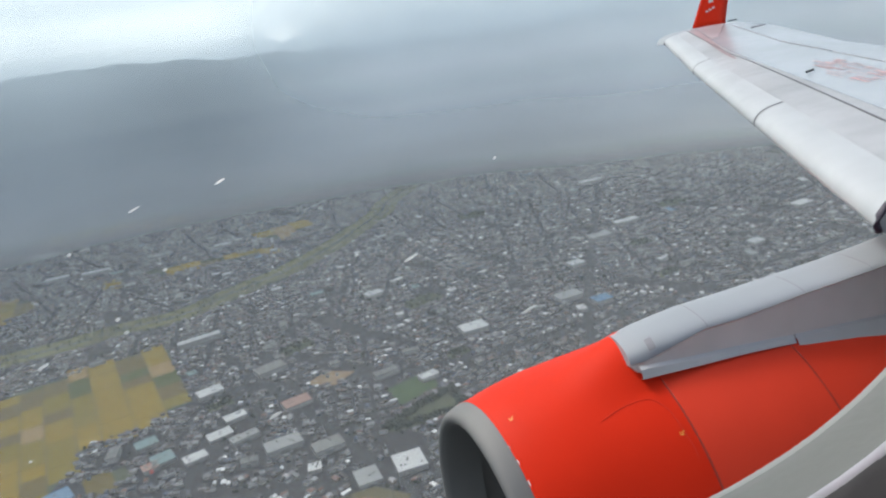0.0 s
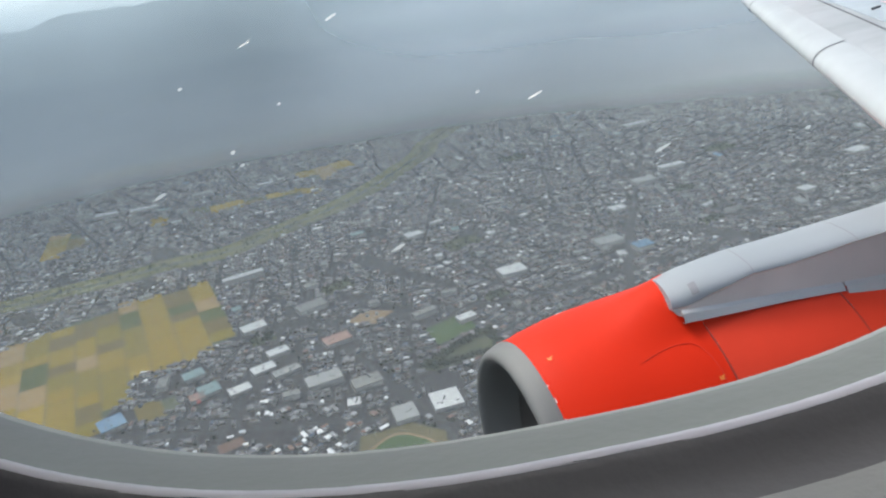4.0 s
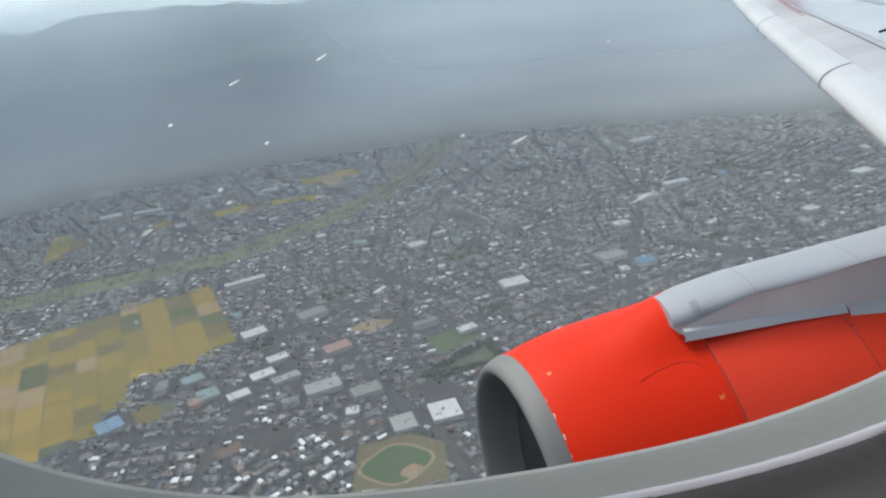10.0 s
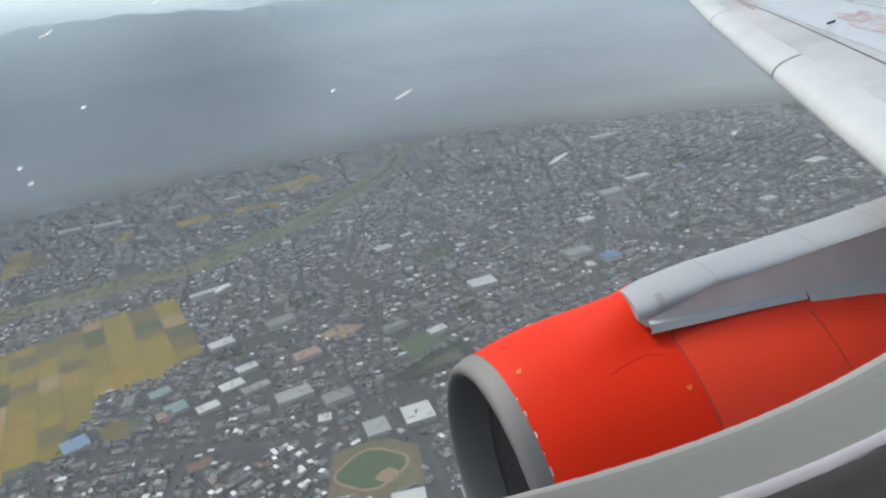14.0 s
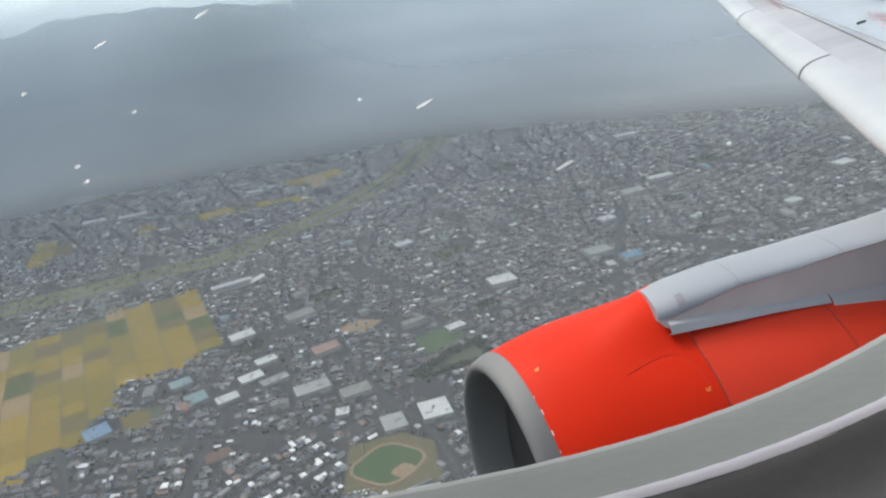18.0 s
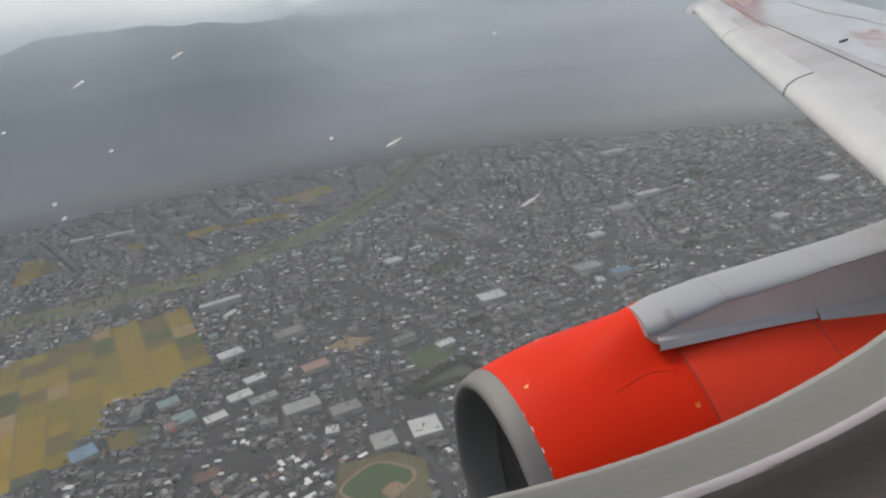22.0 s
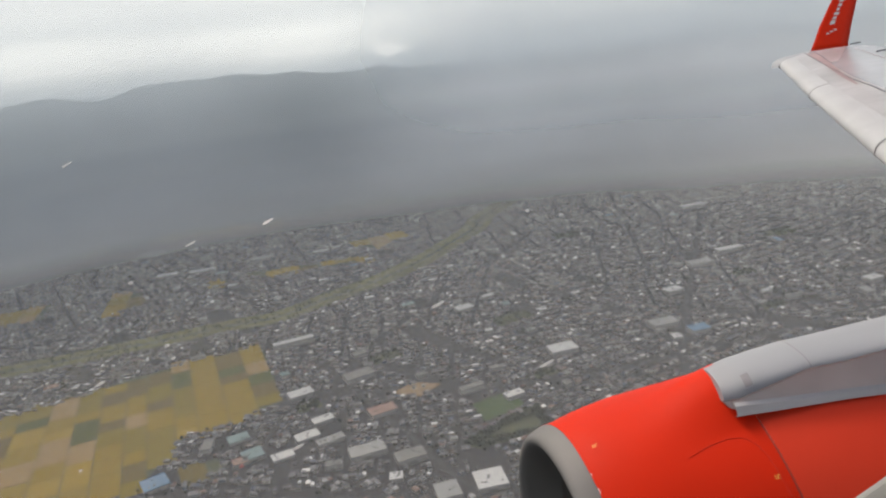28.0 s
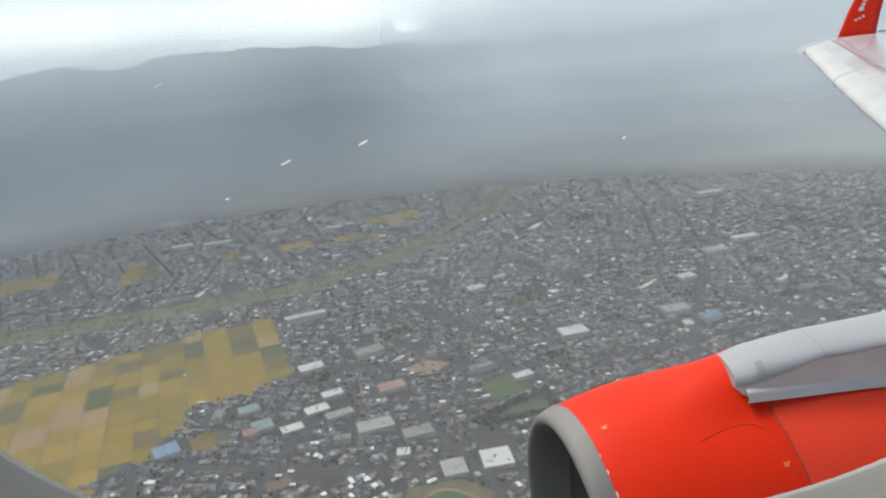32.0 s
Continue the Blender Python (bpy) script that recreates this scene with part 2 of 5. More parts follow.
def haze_material(name, reach, thick, curtain, sides, white=0.96, patch=0.3, scale=0.0007, tint=(0.94, 1.0, 1.05)):
    """Imitated haze: white droplets with clear air between, denser with distance. thick: (metres out, share) along the
    plain; curtain: (height, share) of the haze hung before the hills, from its clear side to its thick side (sides, in
    degrees round from the wing)."""
    m = bpy.data.materials.new(name)
    m.use_nodes = True
    nt = m.node_tree
    n, link = nt.nodes, nt.links.new
    n.remove(n["Principled BSDF"])

    def math_node(op, a, b, clamp=False):
        q = n.new("ShaderNodeMath")
        q.operation, q.use_clamp = op, clamp
        for k, v_ in enumerate((a, b)):
            if isinstance(v_, (int, float)):
                q.inputs[k].default_value = v_
            else:
                link(v_, q.inputs[k])
        return q.outputs[0]

    def curve(value, top, stops):
        r_, c_ = n.new("ShaderNodeMapRange"), n.new("ShaderNodeValToRGB")
        r_.inputs["From Min"].default_value, r_.inputs["From Max"].default_value = 0.0, top
        link(value, r_.inputs["Value"])
        for k, (at, g) in enumerate(stops):
            e = c_.color_ramp.elements[k] if k < 2 else c_.color_ramp.elements.new(at / top)
            e.position, e.color = at / top, (g, g, g, 1)
        link(r_.outputs[0], c_.inputs[0])
        return c_.outputs[0]

    tc, sep, flat, length = (n.new(k) for k in ("ShaderNodeTexCoord", "ShaderNodeSeparateXYZ", "ShaderNodeVectorMath", "ShaderNodeVectorMath"))
    link(tc.outputs["Object"], sep.inputs[0])
    flat.operation, length.operation = "MULTIPLY", "LENGTH"
    flat.inputs[1].default_value = (1, 1, 0)
    link(tc.outputs["Object"], flat.inputs[0])
    link(flat.outputs[0], length.inputs[0])
    tex = n.new("ShaderNodeTexNoise")
    tex.inputs["Scale"].default_value, tex.inputs["Detail"].default_value = scale, 5
    link(tc.outputs["Object"], tex.inputs["Vector"])
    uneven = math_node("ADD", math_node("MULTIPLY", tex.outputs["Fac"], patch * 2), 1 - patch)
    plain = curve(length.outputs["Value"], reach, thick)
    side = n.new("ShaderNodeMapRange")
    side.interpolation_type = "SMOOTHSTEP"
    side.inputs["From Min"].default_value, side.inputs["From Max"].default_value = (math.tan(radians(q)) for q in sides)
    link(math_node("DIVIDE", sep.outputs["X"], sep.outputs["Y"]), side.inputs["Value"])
    thick_side = curve(sep.outputs["Z"], 1600.0, curtain[1])
    clear_side = curve(sep.outputs["Z"], 1600.0, curtain[0])
    hung = math_node("ADD", math_node("MULTIPLY", thick_side, side.outputs[0]), math_node("MULTIPLY", clear_side, math_node("SUBTRACT", 1.0, side.outputs[0])))
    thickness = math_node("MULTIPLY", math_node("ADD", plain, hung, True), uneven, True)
    clear, dif, tra, body, mix = (n.new(k) for k in ("ShaderNodeBsdfTransparent", "ShaderNodeBsdfDiffuse", "ShaderNodeBsdfTranslucent", "ShaderNodeMixShader", "ShaderNodeMixShader"))
    for b_ in (dif, tra):
        b_.inputs["Color"].default_value = (*(min(1.0, white * q) for q in tint), 1)
    link(dif.outputs[0], body.inputs[1])
    link(tra.outputs[0], body.inputs[2])
    body.inputs[0].default_value = 0.45
    link(thickness, mix.inputs[0])
    link(clear.outputs[0], mix.inputs[1])
    link(body.outputs[0], mix.inputs[2])
    link(mix.outputs[0], n["Material Output"].inputs["Surface"])
    return m


# distance haze is put into the sheets' opacity, rising outward and upward
HAZE = haze_material("valley_haze", 4300.0, [(0, 0.06), (900, 0.07), (1600, 0.12), (2400, 0.18), (2900, 0.25), (3300, 0.52), (4000, 0.58)],
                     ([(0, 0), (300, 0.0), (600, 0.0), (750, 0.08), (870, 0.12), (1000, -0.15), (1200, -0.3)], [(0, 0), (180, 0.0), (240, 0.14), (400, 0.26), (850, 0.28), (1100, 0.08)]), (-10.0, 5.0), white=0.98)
HIGH_HAZE = haze_material("high_haze", 3000.0, [(0, 0.03), (800, 0.04), (1300, 0.06), (1800, 0.08), (2300, 0.12), (2600, 0.14), (2900, 0.14)],
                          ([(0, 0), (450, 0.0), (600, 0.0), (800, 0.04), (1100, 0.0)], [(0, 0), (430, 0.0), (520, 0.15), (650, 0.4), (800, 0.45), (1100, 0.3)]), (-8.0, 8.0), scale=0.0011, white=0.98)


def cloud_material():
    """Glowing rain cloud far off: slate low down, paler above, with a bright break in the cloud."""
    m = bpy.data.materials.new("rain_cloud")
    m.use_nodes = True
    nt = m.node_tree
    n, link = nt.nodes, nt.links.new
    n.remove(n["Principled BSDF"])
    em, tc, sep, cr, tex, add, mp = (n.new(k) for k in ("ShaderNodeEmission", "ShaderNodeTexCoord", "ShaderNodeSeparateXYZ", "ShaderNodeValToRGB", "ShaderNodeTexNoise", "ShaderNodeMath", "ShaderNodeMapping"))
    link(tc.outputs["Object"], sep.inputs[0])
    mp.inputs["Scale"].default_value = (0.0006, 0.0006, 0.003)
    link(tc.outputs["Object"], mp.inputs[0])
    link(mp.outputs[0], tex.inputs["Vector"])
    tex.inputs["Scale"].default_value, tex.inputs["Detail"].default_value = 1.0, 5
    rng = n.new("ShaderNodeMapRange")
    rng.inputs["From Min"].default_value, rng.inputs["From Max"].default_value = 700, 1500
    link(sep.outputs["Z"], rng.inputs["Value"])
    add.operation = "MULTIPLY_ADD"
    link(tex.outputs["Fac"], add.inputs[0])
    add.inputs[1].default_value = 0.16
    shift = n.new("ShaderNodeMath")
    shift.operation = "SUBTRACT"
    pale = n.new("ShaderNodeMapRange")
    pale.inputs["From Min"].default_value, pale.inputs["From Max"].default_value = -2600, 600
    pale.inputs["To Min"].default_value, pale.inputs["To Max"].default_value = 0.0, 0.06
    link(sep.outputs["X"], pale.inputs["Value"])
    lift = n.new("ShaderNodeMath")
    lift.operation = "ADD"
    link(rng.outputs[0], lift.inputs[0])
    link(pale.outputs[0], lift.inputs[1])
    link(lift.outputs[0], shift.inputs[0])
    shift.inputs[1].default_value = 0.08
    link(shift.outputs[0], add.inputs[2])
    link(add.outputs[0], cr.inputs[0])
    stops = [(0.0, (0.2, 0.25, 0.31)), (0.14, (0.36, 0.41, 0.45)), (0.22, (0.55, 0.6, 0.62)), (0.34, (0.95, 0.98, 0.96)), (0.5, (0.97, 1.0, 0.98)), (0.62, (0.72, 0.76, 0.77)), (0.78, (0.8, 0.83, 0.83)), (1.0, (0.66, 0.69, 0.72))]
    for k, (at, c) in enumerate(stops):
        e = cr.color_ramp.elements[k] if k < 2 else cr.color_ramp.elements.new(at)
        e.position, e.color = at, (*c, 1)
    gap = n.new("ShaderNodeVectorMath")
    gap.operation = "DISTANCE"
    sq = n.new("ShaderNodeMapping")
    sq.inputs["Scale"].default_value = (1.0, 0.05, 2.6)
    link(tc.outputs["Object"], sq.inputs[0])
    link(sq.outputs[0], gap.inputs[0])
    gap.inputs[1].default_value = (-110, 244, 885 * 2.6)
    warp = n.new("ShaderNodeTexNoise")
    warp.inputs["Scale"].default_value = 0.02
    link(tc.outputs["Object"], warp.inputs["Vector"])
    edge = n.new("ShaderNodeMath")
    edge.operation = "MULTIPLY_ADD"
    link(warp.outputs["Fac"], edge.inputs[0])
    edge.inputs[1].default_value = 160
    link(gap.outputs["Value"], edge.inputs[2])
    hole = n.new("ShaderNodeMapRange")
    hole.inputs["From Min"].default_value, hole.inputs["From Max"].default_value = 165, 215
    hole.inputs["To Min"].default_value, hole.inputs["To Max"].default_value = 1.0, 0.0
    link(edge.outputs[0], hole.inputs["Value"])
    blend = n.new("ShaderNodeMix")
    blend.data_type = "RGBA"
    link(hole.outputs[0], blend.inputs["Factor"])
    link(cr.outputs[0], blend.inputs["A"])
    blend.inputs["B"].default_value = (1.3, 1.3, 1.26, 1)
    link(blend.outputs["Result"], em.inputs["Color"])
    em.inputs["Strength"].default_value = 1.95
    link(em.outputs[0], n["Material Output"].inputs["Surface"])
    return m


CLOUD = cloud_material()


def clear_glass(name, gloss):
    """A thin clear pane: nearly all light passes, a little is mirrored."""
    m = bpy.data.materials.new(name)
    m.use_nodes = True
    nt = m.node_tree
    n, link = nt.nodes, nt.links.new
    n.remove(n["Principled BSDF"])
    clear, shine, mix = n.new("ShaderNodeBsdfTransparent"), n.new("ShaderNodeBsdfGlossy"), n.new("ShaderNodeMixShader")
    shine.inputs["Roughness"].default_value = 0.05
    mix.inputs[0].default_value = gloss
    link(clear.outputs[0], mix.inputs[1])
    link(shine.outputs[0], mix.inputs[2])
    link(mix.outputs[0], n["Material Output"].inputs["Surface"])
    return m


PANE = clear_glass("cabin_window_pane", 0.015)
DROP = bpy.data.materials.new("rain_water")
DROP.use_nodes = True
drop_nodes = DROP.node_tree.nodes
drop_nodes.remove(drop_nodes["Principled BSDF"])
drop_clear, drop_white, drop_mix = (drop_nodes.new(k) for k in ("ShaderNodeBsdfTransparent", "ShaderNodeBsdfTranslucent", "ShaderNodeMixShader"))
drop_white.inputs["Color"].default_value = (1, 1, 1, 1)
drop_mix.inputs[0].default_value = 0.5
for k, q in enumerate((drop_clear, drop_white)):
    DROP.node_tree.links.new(q.outputs[0], drop_mix.inputs[k + 1])
DROP.node_tree.links.new(drop_mix.outputs[0], drop_nodes["Material Output"].inputs["Surface"])


# ---- small builders ----
def part(name, bm, mat, parent=None, label="", smooth=False):
    """Link a bmesh as one mesh object, under a thing or a part."""
    me = bpy.data.meshes.new(name)
    bm.normal_update()
    bm.to_mesh(me)
    bm.free()
    if smooth:
        for p in me.polygons:
            p.use_smooth = True
    me.materials.append(mat)
    ob = new(name, me)
    if parent:
        ob.parent = parent
    if label:
        ob["label"] = label
    return ob


def mesh_part(name, verts, faces, mat, parent=None, label="", smooth=False):
    me = bpy.data.meshes.new(name)
    me.from_pydata([tuple(map(float, v)) for v in verts], [], faces)
    me.update()
    if smooth:
        for p in me.polygons:
            p.use_smooth = True
    me.materials.append(mat)
    ob = new(name, me)
    if parent:
        ob.parent = parent
    if label:
        ob["label"] = label
    return ob


def thing(name, m=None, label="", category="", group="", kind=""):
    ob = new(name)
    ob.empty_display_size = 0.2
    if m is not None:
        ob.matrix_world = m
    return tagged(ob, label, category, group, kind)


def loft(rings, closed=True, caps=False):
    """Verts and faces of a skin through rings of equal length."""
    n = len(rings[0])
    verts = [p for r in rings for p in r]
    faces = []
    for k in range(len(rings) - 1):
        for j in range(n if closed else n - 1):
            j2 = (j + 1) % n
            faces.append((k * n + j, k * n + j2, (k + 1) * n + j2, (k + 1) * n + j))
    if caps:
        faces.append(tuple(range(n))[::-1])
        faces.append(tuple((len(rings) - 1) * n + j for j in range(n)))
    return verts, faces


def lerp(xs, ys, x):
    return float(np.interp(x, xs, ys))


def box_bm(x0, y0, z0, x1, y1, z1, bm=None):
    bm = bm or bmesh.new()
    v = [bm.verts.new(p) for p in itertools.product((x0, x1), (y0, y1), (z0, z1))]
    for f in ((0, 1, 3, 2), (4, 6, 7, 5), (0, 4, 5, 1), (2, 3, 7, 6), (0, 2, 6, 4), (1, 5, 7, 3)):
        bm.faces.new([v[k] for k in f])
    return bm


def tube(points, r, sides=6):
    rings = []
    for k, p in enumerate(points):
        p = Vector(p)
        d = (Vector(points[min(k + 1, len(points) - 1)]) - Vector(points[max(k - 1, 0)])).normalized()
        u = d.cross(Vector((0.3, 0.1, 1))).normalized()
        w = d.cross(u)
        rings.append([p + r * (math.cos(a) * u + math.sin(a) * w) for a in (2 * math.pi * j / sides for j in range(sides))])
    return loft(rings, True, True)


# ---- the airliner: red engine, pylon, swept wing (all in the airliner's axes) ----
HELD = Vector((0.007, 0.004, 0.0))     # middle of the camera's small sway
OUT = AIRLINER @ Matrix.Translation(HELD) @ Matrix.Scale(1.5, 4) @ Matrix.Translation(-HELD)
airliner = thing("airliner", OUT, "airliner in flight with red engine and pale swept wing", "airliner")
AX = Vector((math.cos(radians(8)), math.sin(radians(8)), 0))     # engine axis, aft
RING_C = Vector((0.28, 2.647, -1.92))


def nacelle_ring(s, r, turn=8.0, n=72, arc=None, shift=0.0):
    """A ring about the engine axis, s metres aft of the lip joint, its plane turned about the vertical."""
    c = RING_C + AX * s + Vector((0, -shift, 0))
    a = Vector((math.cos(radians(turn)), math.sin(radians(turn)), 0))
    u = Vector((0, 0, 1)).cross(a).normalized()
    w = a.cross(u)
    angles = [2 * math.pi * j / n for j in range(n)] if arc is None else [arc[0] + (arc[1] - arc[0]) * j / (n - 1) for j in range(n)]
    flat = [lerp([-0.08, 0.0, 0.04, 0.3, 0.46, 0.6, 1.2], [0.0, 0.012, 0.028, 0.03, 0.048, 0.06, 0.05], s) if r > 0.6 else 0.0]
    return [c + (r - flat[0] * bulge(q)) * (math.cos(q) * u + math.sin(q) * w) for q in angles]


def bulge(q):
    """How far a station round the cowl lies on its flatter outboard shoulder."""
    d = math.degrees(q) % 360
    d = d - 360 if d > 180 else d
    k = min(1.0, max(0.0, (96 - d) / 34)) * min(1.0, max(0.0, (d + 60) / 40))
    return k * k * (3 - 2 * k)


def turn_at(s):
    return lerp([0.0, 0.5], [11.75, 8.0], s)


PROFILE_S = [0.0, 0.04, 0.1, 0.2, 0.3, 0.45, 0.62, 0.9, 1.2, 1.6, 2.2, 2.6]
PROFILE_R = [0.626, 0.645, 0.664, 0.686, 0.702, 0.728, 0.752, 0.758, 0.742, 0.702, 0.61, 0.53]


def cowl(s):
    return lerp(PROFILE_S, PROFILE_R, s)


def skin(s0, s1, n):
    return loft([nacelle_ring(s, cowl(s), turn_at(s)) for s in np.linspace(s0, s1, n)])


def faired(p):
    """Lift the cowl's crown towards the foot of the pylon."""
    yc_ = 2.6 + 0.146 * (p.x - 0.83)
    w_ = lerp([0.3, 0.6, 0.9], [0.2, 0.22, 0.21], p.x)
    q = (p.y - yc_) / w_
    if p.z < RING_C.z or abs(q) >= 1:
        return p
    bump = lerp([0.45, 0.55, 0.65, 0.75, 0.84, 0.9], [0.0, 0.004, 0.018, 0.045, 0.07, 0.08], p.x)
    k = (0.5 + 0.5 * math.cos(math.pi * q)) ** lerp([0.5, 0.9], [1.0, 0.6], p.x)
    return p + Vector((0, 0, bump * k))


rings = []
for s_ in np.linspace(0.0, 0.628, 22):
    fine = nacelle_ring(s_, cowl(s_), turn_at(s_), 61, (math.pi * 0.25, math.pi * 0.75))
    rest = nacelle_ring(s_, cowl(s_), turn_at(s_), 40, (math.pi * 0.75, math.pi * 2.25))[1:-1]
    rings.append([faired(p) for p in fine + rest])
v, f = loft(rings)
engine = mesh_part("engine", v, f, RED, airliner, "glossy red engine cowl", True)
v, f = skin(0.636, 1.2, 8)
mesh_part("reverser_cowl", v, f, RED_AFT, engine, "red reverser cowl with reflection and shade toned in", True)
v, f = loft([nacelle_ring(s, r) for s, r in [(s, cowl(s)) for s in np.linspace(1.208, 2.6, 10)] + [(2.6, 0.51), (2.0, 0.55)]])
mesh_part("tail_cowl", v, f, RED_AFT, engine, "red tail cowl with reflection and shade toned in", True)
for s_ in (0.632, 1.204):
    v, f = loft([nacelle_ring(s_ - 0.004, cowl(s_) - 0.0015, turn_at(s_)), nacelle_ring(s_ + 0.004, cowl(s_) - 0.0015, turn_at(s_))])
    mesh_part("cowl_seam", v, f, SEAM, engine, "dark panel joint", True)
LIP = [(0.0, 0.625), (-0.03, 0.615), (-0.055, 0.603), (-0.072, 0.588), (-0.078, 0.572), (-0.07, 0.556), (-0.045, 0.543), (0.0, 0.532), (0.06, 0.524), (0.11, 0.519)]
v, f = loft([nacelle_ring(s, r, 11.75, shift=h) for (s, r), h in zip(LIP, (0.0, 0.012, 0.02, 0.026, 0.03, 0.03, 0.03, 0.03, 0.03, 0.03))])
mesh_part("intake_lip", v, f, LIP_METAL, engine, "bare grey metal intake lip", True)
DUCT = [(0.06, 0.524), (0.2, 0.53), (0.45, 0.55), (0.8, 0.58), (0.81, 0.2)]
v, f = loft([nacelle_ring(s, r, turn_at(s), shift=0.03 * max(0, 1 - s / 0.5)) for s, r in DUCT])
mesh_part("intake_duct", v, f, INLET, engine, "dark intake lining", True)
for k in range(24):
    a0 = 2 * math.pi * k / 24
    vs = []
    for rr, tw in ((0.16, 0.10), (0.35, 0.07), (0.53, 0.04)):
        for side in (-1, 1):
            ang = a0 + side * tw * (0.16 / rr + 0.35)
            u, w = Vector((0, 0, 1)).cross(AX).normalized(), Vector((0, 0, 1))
            vs.append(RING_C + AX * (0.68 + side * 0.05) + rr * (math.cos(ang) * u + math.sin(ang) * w))
    mesh_part("fan_blade", vs, [(0, 1, 3, 2), (2, 3, 5, 4)], FAN, engine, "", True)
v, f = loft([nacelle_ring(s, r, 8, 24) for s, r in ((0.42, 0.01), (0.47, 0.07), (0.57, 0.13), (0.7, 0.17))])
mesh_part("spinner", v, f, FAN, engine, "dark fan spinner", True)


# pylon: stations along x with centre line, top height, half width
def pyl(x):
    top = lerp([0.5, 0.83, 0.97, 1.19, 1.44, 1.69, 1.9, 2.3, 2.8, 3.2], [-1.14, -1.108, -1.078, -1.062, -1.055, -1.048, -1.038, -1.002, -0.935, -0.875], x)
    crease = lerp([0.83, 0.89, 1.175, 1.34, 1.58, 2.0, 3.2], [-1.165, -1.158, -1.095, -1.098, -1.075, -1.055, -0.98], x)
    return 2.6 + 0.146 * (x - 0.83), top, crease


def pylon_section(x, w=0.17):
    yc, top, crease = pyl(x)
    w -= lerp([0.845, 0.9], [0.022, 0.0], x)
    foot = lerp([0.845, 0.87, 0.9], [-1.17, -1.2, -1.36], x)
    half = [(-w + 0.02, foot), (-w, max(foot + 0.005, -1.19 - 0.05 * (x - 0.87))), (-w + 0.012, crease - 0.006), (-w + 0.004, crease + 0.004)]
    arch = []
    for q in np.linspace(0, math.pi / 2, 9)[1:]:
        arch.append((-(w - 0.004) * math.cos(q) ** 0.8, crease + (top - crease) * math.sin(q) ** 0.9))
    left = half + arch
    right = []
    for q in np.linspace(0, math.pi / 2, 9)[1:-1]:
        right.append(((w - 0.004) * math.cos(q), crease - 0.055 + (top - crease + 0.055) * math.sin(q)))
    right = right[::-1] + [(w - 0.004, crease - 0.055), (w - 0.002, crease - 0.06), (w, min(crease - 0.065, -1.21 - 0.05 * (x - 0.87))), (w - 0.02, min(foot, crease - 0.09))]
    return [Vector((x, yc + y, z)) for y, z in left + right]


xs = [0.845, 0.87, 0.9, 0.95, 1.05, 1.17, 1.3, 1.45, 1.6, 1.75, 1.9, 2.1, 2.4, 2.8, 3.2]
secs = [pylon_section(x) for x in xs]
n_side = 3
tops = [s[n_side:len(s) - n_side] for s in secs]
v, f = loft(tops, False)
pylon = mesh_part("pylon", v, f, WHITE_PAINT, airliner, "white pylon fairing over the engine", True)
for k0, k1 in ((0, 4), (len(secs[0]) - 4, len(secs[0]))):
    v, f = loft([s[k0:k1] for s in secs], False)
    mesh_part("pylon_side", v, f, PYLON_SIDE, pylon, "grimy grey pylon side paled against its shade")
mesh_part("pylon_front", secs[0], [tuple(range(len(secs[0])))], WHITE_PAINT, pylon)
# pale strip along the pylon's foot
for xa, xb, out in ((0.872, 1.545, 0.2), (1.552, 3.0, 0.23)):
    strip = []
    for x in np.linspace(xa, xb, 12):
        yc = 2.6 + 0.146 * (x - 0.83)
        zu = lerp([0.87, 1.1, 1.335, 1.577, 3.0], [-1.163, -1.184, -1.202, -1.224, -1.33], x)
        zl = lerp([0.87, 1.08, 1.313, 1.55, 3.0], [-1.203, -1.215, -1.226, -1.247, -1.35], x) - (out - 0.2) * 1.4
        strip.append([Vector((x, yc - 0.169, zu)), Vector((x, yc - 0.186, zu - 0.008)), Vector((x, yc - out, zl)), Vector((x, yc - 0.15, zl - 0.02))])
    v, f = loft(strip, False)
    mesh_part("pylon_foot_strip", v, f, STRIP, pylon, "pale metal strip at the pylon's foot")
for x in (1.175, 1.62, 1.95):
    ring = pylon_section(x, 0.1705)
    ring = [p + Vector((0, 0, 0.0025)) for p in ring[3:-3]]
    v, f = loft([[p - AX * 0.0025 for p in ring], [p + AX * 0.0025 for p in ring]], False)
    mesh_part("pylon_seam", v, f, GREY_SEAM, pylon, "thin panel joint", True)
# small marks and fittings on cowl and pylon
yc = 2.6 + 0.146 * (0.94 - 0.83)
mark = [pylon_section(x, 0.172)[5:9] for x in (0.925, 0.94, 0.955)]
v, f = loft([[p + Vector((0, -0.002, 0.003)) for p in m_] for m_ in mark], False)
mesh_part("grey_vent", v, f, GREY_SEAM, pylon, "small grey vent")


def cowl_mark(s0, deg, glyph, size, mat, name, label):
    """Small flat bars just proud of the cowl: glyph holds (along, round, length, turned)."""
    bm = bmesh.new()
    for da, dr, ln, turned in glyph:
        c = []
        for p, q in ((-1, -1), (1, -1), (1, 1), (-1, 1)):
            l_, h_ = (size * ln / 2, size * 0.12) if not turned else (size * 0.12, size * ln / 2)
            s_ = s0 + size * da + p * l_
            a = radians(deg) + (size * dr + q * h_) / cowl(s_)
            c.append(bm.verts.new(nacelle_ring(s_, cowl(s_) + 0.003, turn_at(s_), 2, (a, a))[0]))
        bm.faces.new(c)
    part(name, bm, mat, engine, label)


GLYPH = [(-0.4, 0, 0.9, True), (0, 0.4, 0.8, False), (0.1, 0.0, 0.6, True), (0.45, -0.3, 0.6, False)]
